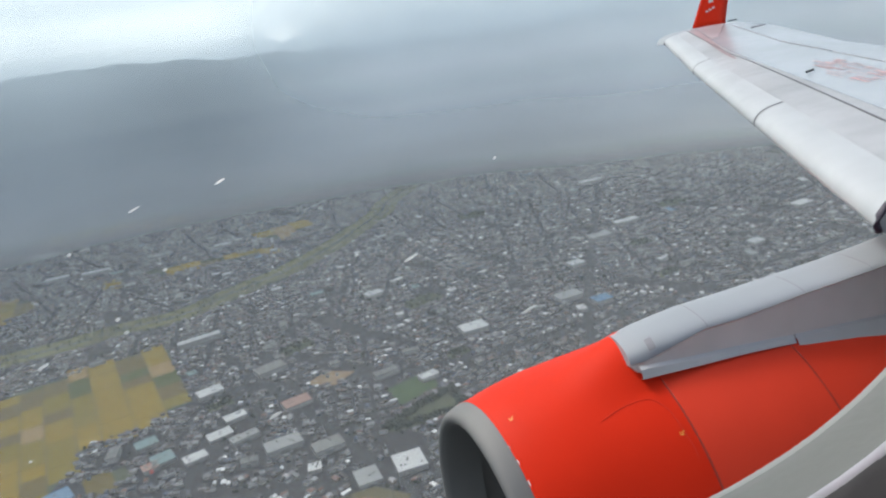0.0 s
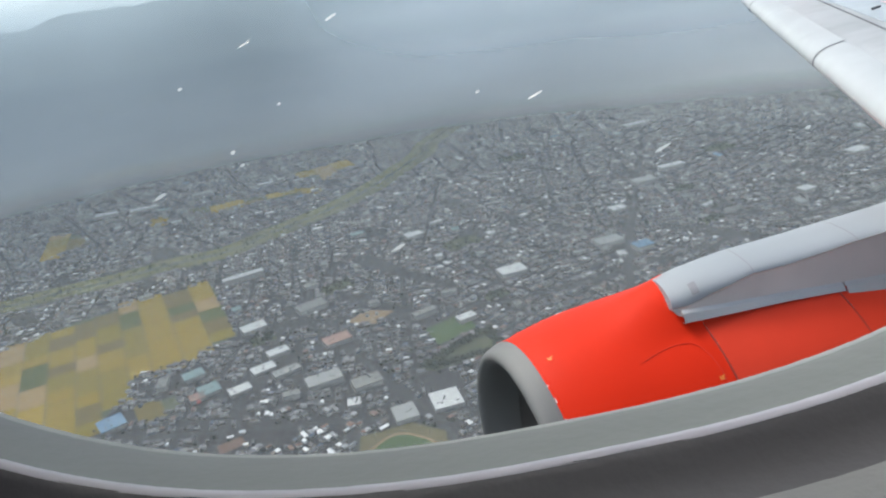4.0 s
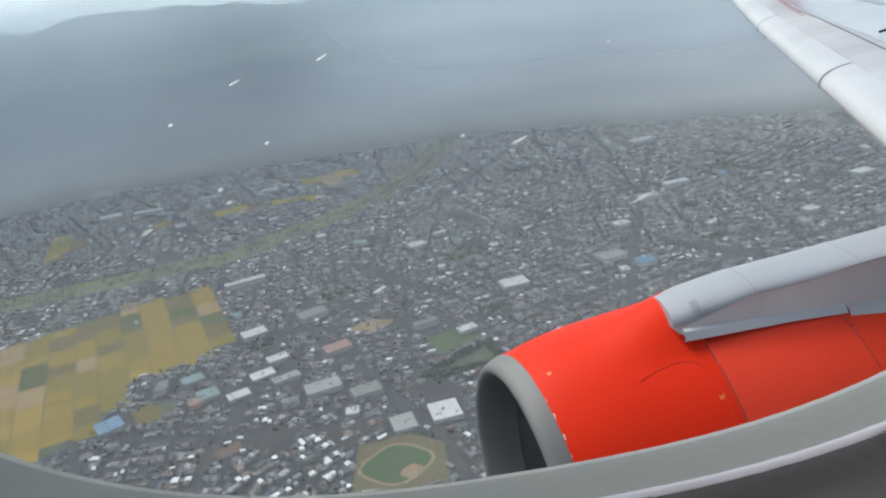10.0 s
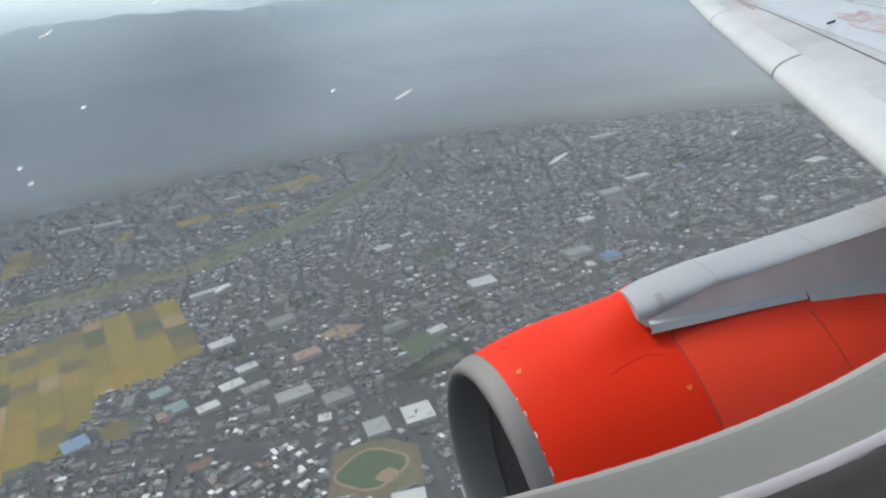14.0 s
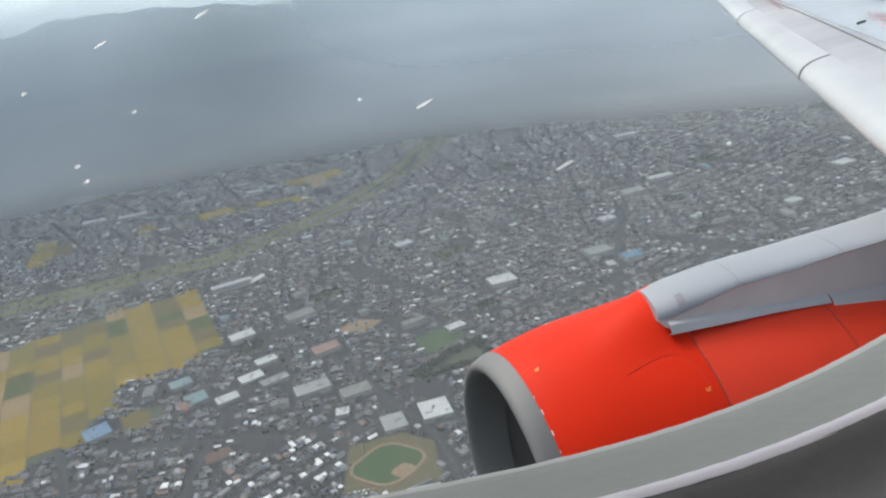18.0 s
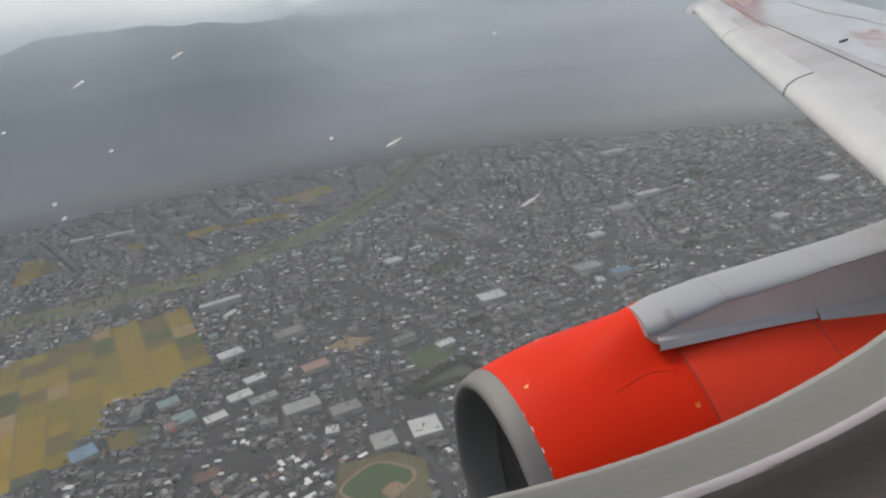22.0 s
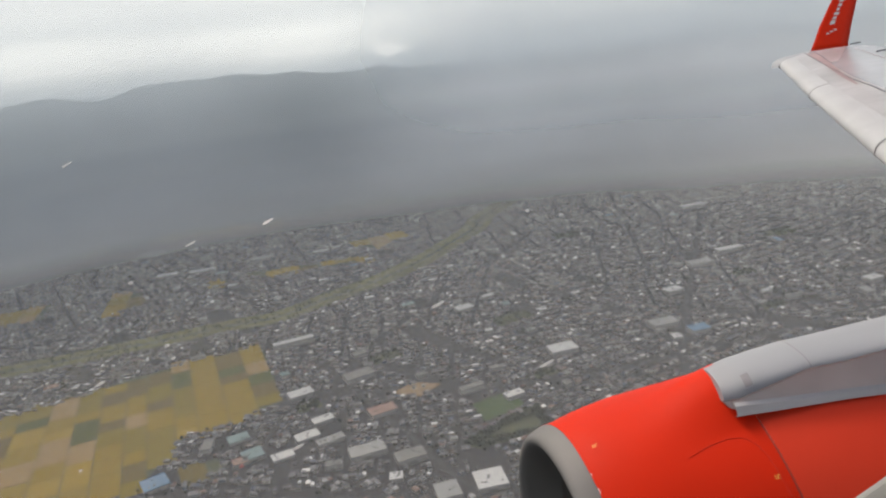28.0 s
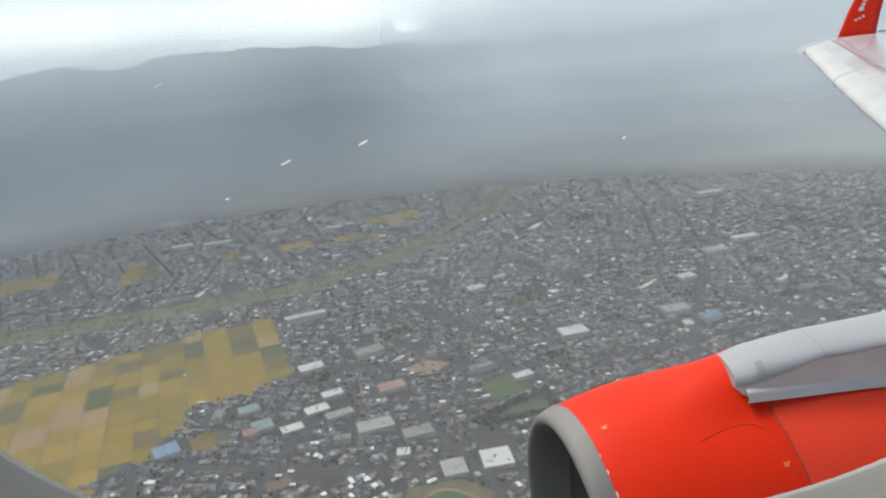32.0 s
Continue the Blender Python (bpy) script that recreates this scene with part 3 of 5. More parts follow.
cowl_mark(0.06, 104, GLYPH, 0.016, YELLOW_MARK, "stencil", "small yellow stencil")
cowl_mark(0.585, 131, GLYPH, 0.016, YELLOW_MARK, "stencil", "small yellow stencil")


# faint access panel line on the forward cowl
line = [nacelle_ring(s_, cowl(s_) + 0.0015, turn_at(s_), 2, (radians(d_), radians(d_)))[0] for s_, d_ in ((0.34, 119.5), (0.42, 118), (0.5, 117.5), (0.545, 118.5), (0.57, 120.5), (0.588, 124), (0.596, 129), (0.6, 136), (0.602, 150), (0.602, 165))]
v, f = tube(line, 0.001, 5)
mesh_part("panel_line", v, f, FAINT_SEAM, engine, "faint access panel line", True)
for k, (a0, a1) in enumerate(((113, 114), (119, 121), (127, 129), (134, 135), (139, 142), (147, 148))):
    arc_ = (radians(a0), radians(a1))
    v, f = loft([nacelle_ring(0.001, 0.6275, 11.75, 6, arc_), nacelle_ring(0.0025 + 0.0012 * (k % 3), 0.63, 11.75, 6, arc_)], False)
    mesh_part("paint_chip", v, f, MARK_WHITE, engine, "pale chipped paint edge")


# ---- wing ----
LE_Y = [0.1, 1.2, 2.39, 3.17, 4.643, 8.034, 11.447]
LE_X = [0.92, 1.36, 1.837, 2.122, 2.663, 3.935, 5.161]
LE_Z = [-0.99, -0.92, -0.84, -0.79, -0.689, -0.48, -0.139]
CHORD = Vector((0.99, 0.14, 0))


def wing_point(y, s, h):
    """s metres behind and h above the slat's lower edge, at the span station y."""
    return Vector((lerp(LE_Y, LE_X, y), y, lerp(LE_Y, LE_Z, y))) + CHORD * s + Vector((0, 0, h))


def tip(y):
    return lerp([1.2, 8.0, 11.447], [1.25, 1.0, 0.93], y)


SLAT = [(0.06, -0.035), (0.0, 0.0), (-0.004, 0.02), (0.006, 0.05), (0.035, 0.08), (0.09, 0.103), (0.16, 0.117), (0.235, 0.124), (0.236, 0.118), (0.12, 0.07), (0.06, -0.035)]
BODY = [(0.12, 0.03), (0.2, 0.11), (0.27, 0.128), (0.4, 0.148), (0.52, 0.16)]
TOP = [(0.524, 0.16), (0.75, 0.171), (1.0, 0.172), (1.25, 0.163), (1.45, 0.148), (1.7, 0.11), (2.1, 0.03)]
UNDER = [(2.1, 0.026), (1.5, -0.06), (0.8, -0.12), (0.3, -0.08), (0.12, 0.03)]


def wing_skin(name, profile, ys, mat, parent, label, smooth=True, dz=0.0):
    v, f = loft([[wing_point(y, s * (tip(y) if s > 0.3 else 1), h + dz) for s, h in profile] for y in ys], False)
    return mesh_part(name, v, f, mat, parent, label, smooth)


spans = list(np.linspace(0.1, 11.42, 24))
wing = wing_skin("wing", TOP, spans, WING_PAINT, airliner, "pale grey swept wing top skin with pale red patches")
wing_skin("leading_edge_skin", BODY, spans, LEADING, wing, "stained grey leading edge skin")
wing_skin("wing_underside", UNDER, spans, WING_PAINT, wing, "grey underside")
cut = [2.42, 4.62, 8.1, 11.40]
for k in range(3):
    ys = list(np.linspace(cut[k] + 0.012, cut[k + 1] - 0.012, 9))
    verts, faces = [], []
    ends = [[wing_point(y, s_, h_) for s_, h_ in SLAT[:-1]] for y in (ys[0], ys[-1])]
    for prof in (SLAT[:8], SLAT[7:]):
        v, f = loft([[wing_point(y, s_, h_) for s_, h_ in prof] for y in ys], False)
        faces += [tuple(q + len(verts) for q in fc) for fc in f]
        verts += v
    for end in ends:
        faces.append(tuple(range(len(verts), len(verts) + len(end))))
        verts += end
    mesh_part("slat", verts, faces, SLAT_PAINT, wing, "lowered pale metal slat", True)
for y in cut[1:3]:
    rings = [[wing_point(yy, s - 0.004, h + 0.0015) for s, h in SLAT[1:8]] for yy in (y - 0.014, y + 0.014)]
    v, f = loft(rings, False)
    mesh_part("slat_joint", v, f, WING_SEAM, wing, "dark joint between slats", True)
def skin_height(s):
    prof = BODY + TOP
    return lerp([p_[0] for p_ in prof], [p_[1] for p_ in prof], s)


joint_s = [lerp([1.2, 3.1, 4.35, 7.0, 9.6, 11.4], [0.42, 0.43, 0.45, 0.49, 0.46, 0.45], y) for y in spans]
seam = [wing_point(y, s_ * tip(y), skin_height(s_) + 0.001) for y, s_ in zip(spans, joint_s)]
v, f = tube(seam, 0.006, 5)
mesh_part("skin_joint", v, f, WING_SEAM, wing, "dark joint along the wing skin", True)
# tip cap and winglet
cap = [[wing_point(y, s * k, h * k2) for s, h in ((0.0, 0.0), (0.03, 0.07), (0.12, 0.112), (0.3, 0.135), (0.7, 0.16), (1.2, 0.14), (1.55, 0.06))] for y, k, k2 in ((11.42, 1.0, 1.0), (11.6, 0.97, 1.05), (11.75, 0.9, 1.1))]
v, f = loft(cap, False)
mesh_part("wing_tip", v, f, WHITE_PAINT, wing, "white wing tip", True)
WL = [(0.02, 5.80, 6.43, 11.78, 0.035), (0.15, 5.87, 6.455, 11.80, 0.032), (0.4, 6.0, 6.53, 11.84, 0.028), (0.95, 6.36, 6.72, 11.93, 0.02), (1.35, 6.62, 6.87, 12.0, 0.014)]
rings = []
for zz, xf, xr, yy, th in WL:
    c = xr - xf
    prof = [(0, 0), (0.08, 0.6), (0.3, 1), (0.7, 0.7), (1, 0.0), (0.7, -0.7), (0.3, -1), (0.08, -0.6)]
    rings.append([Vector((xf + p * c, yy + q * th + 0.14 * p * c, zz - 0.06 * p)) for p, q in prof])
v, f = loft(rings, True, True)
winglet = mesh_part("winglet", v, f, RED, wing, "red upturned winglet with a white script stripe", True)

# script stripe on the winglet's inner face, as plain bars
bm = bmesh.new()
for k in range(9):
    q = k / 8
    zc, xc = 0.42 + 0.5 * q, lerp([0.42, 0.92], [6.2, 6.5], 0.42 + 0.5 * q)
    yc_ = lerp([0.15, 0.4, 0.95], [11.80, 11.84, 11.93], zc) + 0.14 * 0.5 * 0.4 - 0.036
    hw_, hh_ = (0.04, 0.03) if k == 0 else (0.024 + 0.008 * (k % 3), 0.02)
    c = [bm.verts.new((xc + a * hw_ + b * 0.01, yc_ + 0.14 * a * hw_, zc + b * hh_)) for a, b in ((-1, -1), (1, -1), (1, 1), (-1, 1))]
    bm.faces.new(c)
part("script_stripe", bm, MARK_WHITE, wing, "white script stripe")
bm = bmesh.new()
for k in range(3):
    xc, zc = 6.1 + 0.06 * k, 0.26 + 0.022 * k
    yc_ = lerp([0.15, 0.4], [11.80, 11.84], zc) - 0.012
    bm.faces.new([bm.verts.new((xc + a * 0.024, yc_ + 0.14 * a * 0.024, zc + b * 0.012)) for a, b in ((-1, -1), (1, -1), (1, 1), (-1, 1))])
part("script_mark", bm, MARK_WHITE, wing, "small white script mark")
# pale red broken streaks in rows along the span
for row in range(9):
    s0_ = 0.7 + 0.037 * row
    y_ = 5.95 - random.uniform(0, 0.35) - (0.5 if row < 2 else 0.0)
    while y_ > 4.42:
        ln = random.uniform(0.1, 0.42)
        ya, yb = y_, max(4.4, y_ - ln)
        sa, sb = s0_ + random.uniform(-0.008, 0.008), s0_ + random.uniform(0.012, 0.03)
        pts = [wing_point(y, s_ * tip(y), skin_height(s_) + 0.004) for y, s_ in ((ya, sa), (yb, sa + 0.012), (yb - 0.04, sb), (ya - 0.03, sb - 0.006))]
        mesh_part("red_patch", pts, [(0, 1, 2, 3)], PALE_RED, wing, "pale red streak")
        y_ = yb - random.uniform(0.02, 0.16)
# painted reflection of the red winglet, a strip running in from it
strip = [[wing_point(y, s_ * tip(y), skin_height(s_) + 0.004) for s_ in (a_, (a_ + b_) / 2, b_)] for y, a_, b_ in ((11.3, 0.47, 0.6), (10.6, 0.46, 0.58), (9.8, 0.45, 0.55), (9.0, 0.435, 0.515), (8.2, 0.42, 0.475), (7.4, 0.41, 0.44))]
v, f = loft(strip, False)
mesh_part("red_patch", v, f, WINGLET_STREAK, wing, "brown-red band painted as the winglet's reflection")
# pink patch painted where the wing skin reflects the winglet
strip = [[wing_point(y, s_ * tip(y), skin_height(s_) + 0.003) for s_ in np.linspace(a_, b_, 5)] for y, a_, b_ in ((11.38, 0.62, 1.2), (11.1, 0.61, 1.1), (10.7, 0.6, 0.98), (10.2, 0.585, 0.84), (9.7, 0.57, 0.68))]
v, f = loft(strip, False)
mesh_part("red_patch", v, f, TIP_PINK, wing, "pink patch painted as reflection at the winglet's root")
for ya, yb, s_ in ((6.4, 10.9, 1.22), (4.0, 6.3, 1.2)):
    v, f = tube([wing_point(y, s_ * tip(y), 0.166) for y in np.linspace(ya, yb, 6)], 0.006, 4)
    mesh_part("aileron_joint", v, f, GREY_SEAM, wing, "thin control surface joint", True)
for y, s_, ln in ((5.3, 0.592, 0.07), (9.9, 1.3, 0.25), (11.55, 1.35, 0.2)):
    a_, b_ = wing_point(y, s_ * tip(y), 0.185), wing_point(y + ln * 0.3, s_ * tip(y) + ln, 0.19)
    v, f = tube([a_, b_], 0.01, 6)
    mesh_part("static_fitting", v, f, DARK, wing, "dark small fitting")
# slat end seal and small brackets
arc = [wing_point(2.42, s_, h_) for s_, h_ in ((0.0, 0.0), (-0.01, 0.025), (0.0, 0.06), (0.04, 0.095), (0.1, 0.118), (0.17, 0.13))]
v, f = tube(arc, 0.014, 8)
mesh_part("slat_end_seal", v, f, SEAL, wing, "dark violet rubber seal round the slat's end", True)
for y, l_, k in ((8.06, 0.03, 0.4), (11.405, 0.05, 0.5)):
    pts = [wing_point(y, s_ * k, h_ * k) for s_, h_ in ((-0.015, 0.01), (0.0, 0.06), (0.07, 0.095), (0.1, 0.03), (0.05, -0.04))]
    ext = [p + Vector((0.005, l_, 0.002)) for p in pts]
    v, f = loft([pts, ext], True, True)
    mesh_part("slat_bracket", v, f, DARK, wing, "dark slat end bracket")


# ---- cabin window and side wall (airliner's axes) ----
WIN_X, WIN_Z, WIN_A, WIN_B, WIN_P, WIN_D, WIN_LEAN = -0.0003, 0.1626, 0.1704, 0.2207, 2.52, 0.2517, 0.7658


def wall_y(z):
    """The side wall leans outward up to the window's middle and back in above it."""
    return WIN_LEAN * (z - WIN_Z) if z < WIN_Z else -0.25 * (z - WIN_Z)


def win_ring(g, toward, n=224):
    """The window's rounded outline scaled by g, moved towards the cabin."""
    pts = []
    for j in range(n):
        q = 2 * math.pi * j / n
        cx, cz = math.cos(q), math.sin(q)
        x = WIN_X + g * WIN_A * math.copysign(abs(cx) ** (2 / WIN_P), cx)
        z = WIN_Z + g * WIN_B * (1.5 if cz > 0 else 1.0) * math.copysign(abs(cz) ** (2 / WIN_P), cz)
        pts.append(Vector((x, WIN_D - toward + wall_y(z), z)))
    return pts


window = tagged(new("window_1"), "rounded airliner cabin window with a pale grey plastic surround", "window", kind="structure")
window.matrix_world = AIRLINER
# lip in a paler colour that stands for the highlight along its edge
v, f = loft([win_ring(1.12, -0.03), win_ring(1.03, -0.012), win_ring(1.003, -0.002), win_ring(1.0, 0.0), win_ring(0.9993, 0.0006)])
mesh_part("window_lip", v, f, LIP_EDGE, window, "edge of the surround with its highlight painted in", True)
v, f = loft([win_ring(0.9993, 0.0006), win_ring(0.9972, 0.0022), win_ring(0.995, 0.004), win_ring(0.9915, 0.0085), win_ring(0.9885, 0.0125), win_ring(0.9862, 0.0148)])
mesh_part("window_frame", v, f, REVEAL, window, "pale grey window surround", True)
# shaded band of the surround, its shade put into the colour
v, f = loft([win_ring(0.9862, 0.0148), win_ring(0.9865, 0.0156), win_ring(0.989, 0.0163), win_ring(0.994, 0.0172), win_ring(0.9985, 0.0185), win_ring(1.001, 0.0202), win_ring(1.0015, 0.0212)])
mesh_part("window_moulding", v, f, SHADE_TRIM, window, "grey window moulding with shade in its colour", True)
v, f = loft([win_ring(1.0015, 0.0212), win_ring(1.0005, 0.0222), win_ring(0.998, 0.0262), win_ring(1.0, 0.034)])
mesh_part("window_trim", v, f, PANEL, window, "grey plastic window trim", True)
# thin ring added as a painted violet highlight on the surround's edge
v, f = loft([win_ring(0.9868, 0.014), win_ring(0.9856, 0.0144), win_ring(0.9855, 0.0152), win_ring(0.9867, 0.0157)])
mesh_part("window_highlight", v, f, VIOLET_GLINT, window, "thin pale violet highlight painted along the surround", True)
# the pane, bent where the wall bends, with rain drops on its outer face
ring = win_ring(1.01, -0.006)
low, high = [p for p in ring if p.z <= WIN_Z + 1e-6], [p for p in ring if p.z >= WIN_Z - 1e-6]
for half in (low, high):
    mid_z = sum(q.z for q in half) / len(half)
    half = sorted(half, key=lambda p: math.atan2(p.z - mid_z, p.x))
    pane = mesh_part("pane", half, [tuple(range(len(half)))], PANE, window, "clear cabin window pane")
    pane.visible_shadow = False
ROW_5 = [row for row in ROWS if row[0] == 5][0]
DROPS = [(-0.62, 0.36), (-0.77, 0.26), (-0.55, 0.22), (-0.66, 0.11), (-0.64, 0.08), (-0.83, 0.01), (-0.1, 0.24), (0.03, 0.23), (0.64, 0.14), (-0.97, 0.55), (-0.42, 0.42), (0.31, 0.1), (-0.3, -0.12), (-0.86, -0.2), (0.24, 0.46)]
for px, pz in DROPS:
    d = pose(0, 0, 0, *ROW_5[4:]).to_3x3() @ Vector((px * 0.612, pz * 0.612, -1))
    k = (WIN_D + 0.0065 - WIN_LEAN * WIN_Z) / (d.y - WIN_LEAN * d.z)
    c = d * k
    size = random.uniform(0.00022, 0.0004)
    stretch, lean = random.choice(((1.2, 0.1), (1.3, 0.2), (3.0, 1.1), (4.2, 1.5)))
    bm = bmesh.new()
    bmesh.ops.create_icosphere(bm, subdivisions=2, radius=size)
    for q in bm.verts:
        q.co = Vector((q.co.x * stretch + q.co.z * 0.2, q.co.y * 0.6, q.co.z * 0.8 + q.co.x * lean)) + c
    part("rain_drop", bm, DROP, window, "small clear rain drop", True).visible_shadow = False
# side wall with the opening, and the rest of the cabin shell behind the camera
outer = win_ring(1.0, 0.034)
edge = []
for p in outer:
    d = Vector((p.x - WIN_X, 0, p.z - WIN_Z))
    k = min(1.3 / max(abs(d.x), 1e-6), 1.0 / max(abs(d.z), 1e-6))
    q = Vector((WIN_X + d.x * k, 0, WIN_Z + d.z * k))
    edge.append(Vector((q.x, min(0.5, max(0.03, WIN_D - 0.04 + wall_y(q.z))), q.z)))
mid = [a.lerp(b, 0.12) for a, b in zip(outer, edge)]
wall = tagged(new("wall_side"), "pale grey plastic cabin side wall", "wall", kind="structure")
wall.matrix_world = AIRLINER
v, f = loft([outer, mid, edge])
mesh_part("side_panel", v, f, PANEL, wall, "pale grey plastic side panel", True)
v, f = loft([win_ring(1.12, -0.03), [p + Vector((0, 0.12, 0)) for p in edge]])
mesh_part("outer_skin", v, f, WHITE_PAINT, wall, "white painted fuselage skin", True)
# the white fuselage round the cabin, left open at the cabin's own wall
fuselage = tagged(new("fuselage"), "white painted round fuselage skin outside the cabin", "fuselage", kind="structure")
fuselage.matrix_world = AIRLINER


def hull(x, a0, a1, n=40):
    return [Vector((x, -1.62 + 1.98 * math.cos(radians(a)), -0.2 + 1.98 * math.sin(radians(a)))) for a in np.linspace(a0, a1, n)]


for xa, xb, a0, a1 in ((-9.0, -1.42, -180, 180), (1.42, 9.0, -180, 180), (-1.42, 1.42, -170, -26)):
    v, f = loft([hull(x, a0, a1) for x in np.linspace(xa, xb, 4)], False)
    mesh_part("skin_panel", v, f, SKIN_WHITE, fuselage, "", True)
x0, x1, z0, z1 = WIN_X - 1.3, WIN_X + 1.3, WIN_Z - 1.0, WIN_Z + 1.0
for name, b in (("wall_front", (x0 - 0.04, -1.9, z0, x0, 0.55, z1)), ("wall_rear", (x1, -1.9, z0, x1 + 0.04, 0.55, z1)),
                ("ceiling", (x0, -1.9, z1, x1, 0.55, z1 + 0.04)), ("floor", (x0, -1.9, z0 - 0.04, x1, 0.55, z0))):
    ob = part(name, box_bm(*b), PANEL)
    ob.matrix_world = AIRLINER
    tagged(ob, "plain grey cabin " + name.split("_")[0], name.split("_")[0], kind="structure")
# the aisle-side wall has cabin windows of its own
bm = bmesh.new()
zw0, zw1 = -0.15, 0.5
box_bm(x0, -1.9, z0, x1, -1.86, zw0, bm)
box_bm(x0, -1.9, zw1, x1, -1.86, z1, bm)
for k in range(6):
    xa = x0 + (x1 - x0) * k / 5
    box_bm(max(x0, xa - 0.06), -1.9, zw0, min(x1, xa + 0.06), -1.86, zw1, bm)
ob = tagged(part("wall_aisle", bm, PANEL), "plain grey cabin wall with window openings", "wall", kind="structure")
ob.matrix_world = AIRLINER

# ---- the plain ----
RNG = np.random.default_rng(7)


def ground_mesh():
    xs = np.concatenate([np.linspace(-5200, 5200, 27)])
    ys = np.linspace(-5200, 5200, 27)
    verts = [(x, y, 0) for y in ys for x in xs]
    n = len(xs)
    faces = [(j * n + i, j * n + i + 1, (j + 1) * n + i + 1, (j + 1) * n + i) for j in range(n - 1) for i in range(n - 1)]
    return verts, faces


v, f = ground_mesh()
ground = tagged(mesh_part("ground", v, f, GROUND), "grey built-up plain seen from the air", "ground", kind="structure")


def inside(poly, x, y):
    """Which of the points x, y lie in the polygon."""
    x, y = np.asarray(x, float), np.asarray(y, float)
    res = np.zeros(x.shape, bool)
    for (xa, ya), (xb, yb) in zip(poly, poly[1:] + poly[:1]):
        hit = ((ya > y) != (yb > y)) & (x < (xb - xa) * (y - ya) / (yb - ya + 1e-9) + xa)
        res ^= hit
    return res


def near_line(line, x, y, d):
    x, y = np.asarray(x, float), np.asarray(y, float)
    res = np.zeros(x.shape, bool)
    for (xa, ya), (xb, yb) in zip(line, line[1:]):
        L2 = (xb - xa) ** 2 + (yb - ya) ** 2
        t = np.clip(((x - xa) * (xb - xa) + (y - ya) * (yb - ya)) / L2, 0, 1)
        res |= np.hypot(x - xa - t * (xb - xa), y - ya - t * (yb - ya)) < d
    return res


def slab(name, poly, z, mat, parent=None, label="", depth=0.3):
    n = len(poly)
    verts = [(x, y, z) for x, y in poly] + [(x, y, z - depth) for x, y in poly]
    area = sum(a[0] * b[1] - b[0] * a[1] for a, b in zip(poly, poly[1:] + poly[:1]))
    idx = list(range(n)) if area > 0 else list(range(n))[::-1]
    faces = [tuple(idx)] + [(idx[k], idx[k] + n, idx[(k + 1) % n] + n, idx[(k + 1) % n]) for k in range(n)]
    return mesh_part(name, verts, faces, mat, parent, label)


def smooth_line(line, n=8):
    """A Catmull-Rom curve through the points."""
    P = [Vector((*p, 0)) for p in line]
    P = [2 * P[0] - P[1]] + P + [2 * P[-1] - P[-2]]
    out = []
    for k in range(1, len(P) - 2):
        for j in range(n):
            t = j / n
            a, b, c, d = P[k - 1:k + 3]
            out.append(0.5 * (2 * b + (c - a) * t + (2 * a - 5 * b + 4 * c - d) * t * t + (3 * b - a - 3 * c + d) * t ** 3))
    return [(p.x, p.y) for p in out] + [tuple(line[-1])]


def ribbon(name, line, width, z, mat, label="", category="road", kind="structure", parent=None):
    pts = [Vector((*p, z)) for p in line]
    verts, faces = [], []
    for k, p in enumerate(pts):
        d = (pts[min(k + 1, len(pts) - 1)] - pts[max(k - 1, 0)]).normalized()
        s = Vector((-d.y, d.x, 0)) * width / 2
        verts += [p - s - Vector((0, 0, 0.25)), p - s, p + s, p + s - Vector((0, 0, 0.25))]
    for k in range(len(pts) - 1):
        a, b = 4 * k, 4 * k + 4
        faces += [(a + j, b + j, b + j + 1, a + j + 1) for j in range(3)]
    ob = mesh_part(name, verts, faces, mat, parent)
    return tagged(ob, label, category, kind=kind) if not parent else ob


FIELD = [(-1180, 1780), (-997, 1845), (-886, 1951), (-696, 2032), (-525, 2095), (-385, 1680), (-512, 1578), (-590, 1560), (-621, 1332), (-751, 1235), (-880, 1170), (-1000, 1120), (-1250, 1330)]
SMALL_FIELD = [(-555, 1399), (-480, 1431), (-450, 1382), (-525, 1340)]
FAR_FIELDS = [[(-385, 3350), (-130, 3420), (-85, 3300), (-240, 3110), (-340, 3220)], [(-792, 2995), (-551, 3020), (-416, 2995), (-500, 2930), (-658, 2890), (-755, 2930)], [(-931, 2930), (-848, 2925), (-830, 2850), (-891, 2860)],
              [(-1326, 2930), (-1203, 2900), (-1111, 2745), (-1240, 2599)], [(-1635, 4010), (-1298, 4080), (-828, 4040), (-849, 3960), (-1238, 3970)], [(-540, 3010), (-280, 3015), (-214, 2946), (-493, 2920)], [(-1800, 2850), (-1560, 2900), (-1500, 2700), (-1750, 2640)]]
RIVER = smooth_line([(420, 3800), (260, 3480), (212, 3290), (66, 3020), (-28, 2850), (-195, 2640), (-368, 2490), (-520, 2352), (-693, 2320), (-853, 2265), (-1004, 2235), (-1148, 2195), (-1500, 2120), (-2100, 2000)])
BALLPARK = [(-85, 1020), (-75, 1150), (20, 1165), (78, 1120), (80, 1010), (0, 992)]
CURVE_ROAD = smooth_line([(-690, 1400), (-649, 1311), (-593, 1201), (-576, 1090), (-592, 990), (-579, 883), (-600, 700)])
PARK_ROAD = smooth_line([(-60, 1420), (10, 1270), (63, 1180), (96, 1080), (106, 997), (115, 922), (126, 838), (140, 600)])
HIGHWAY = [(-2600, 860), (-1000, 885), (-323, 891), (31, 891), (420, 910), (1000, 980), (2600, 1250)]
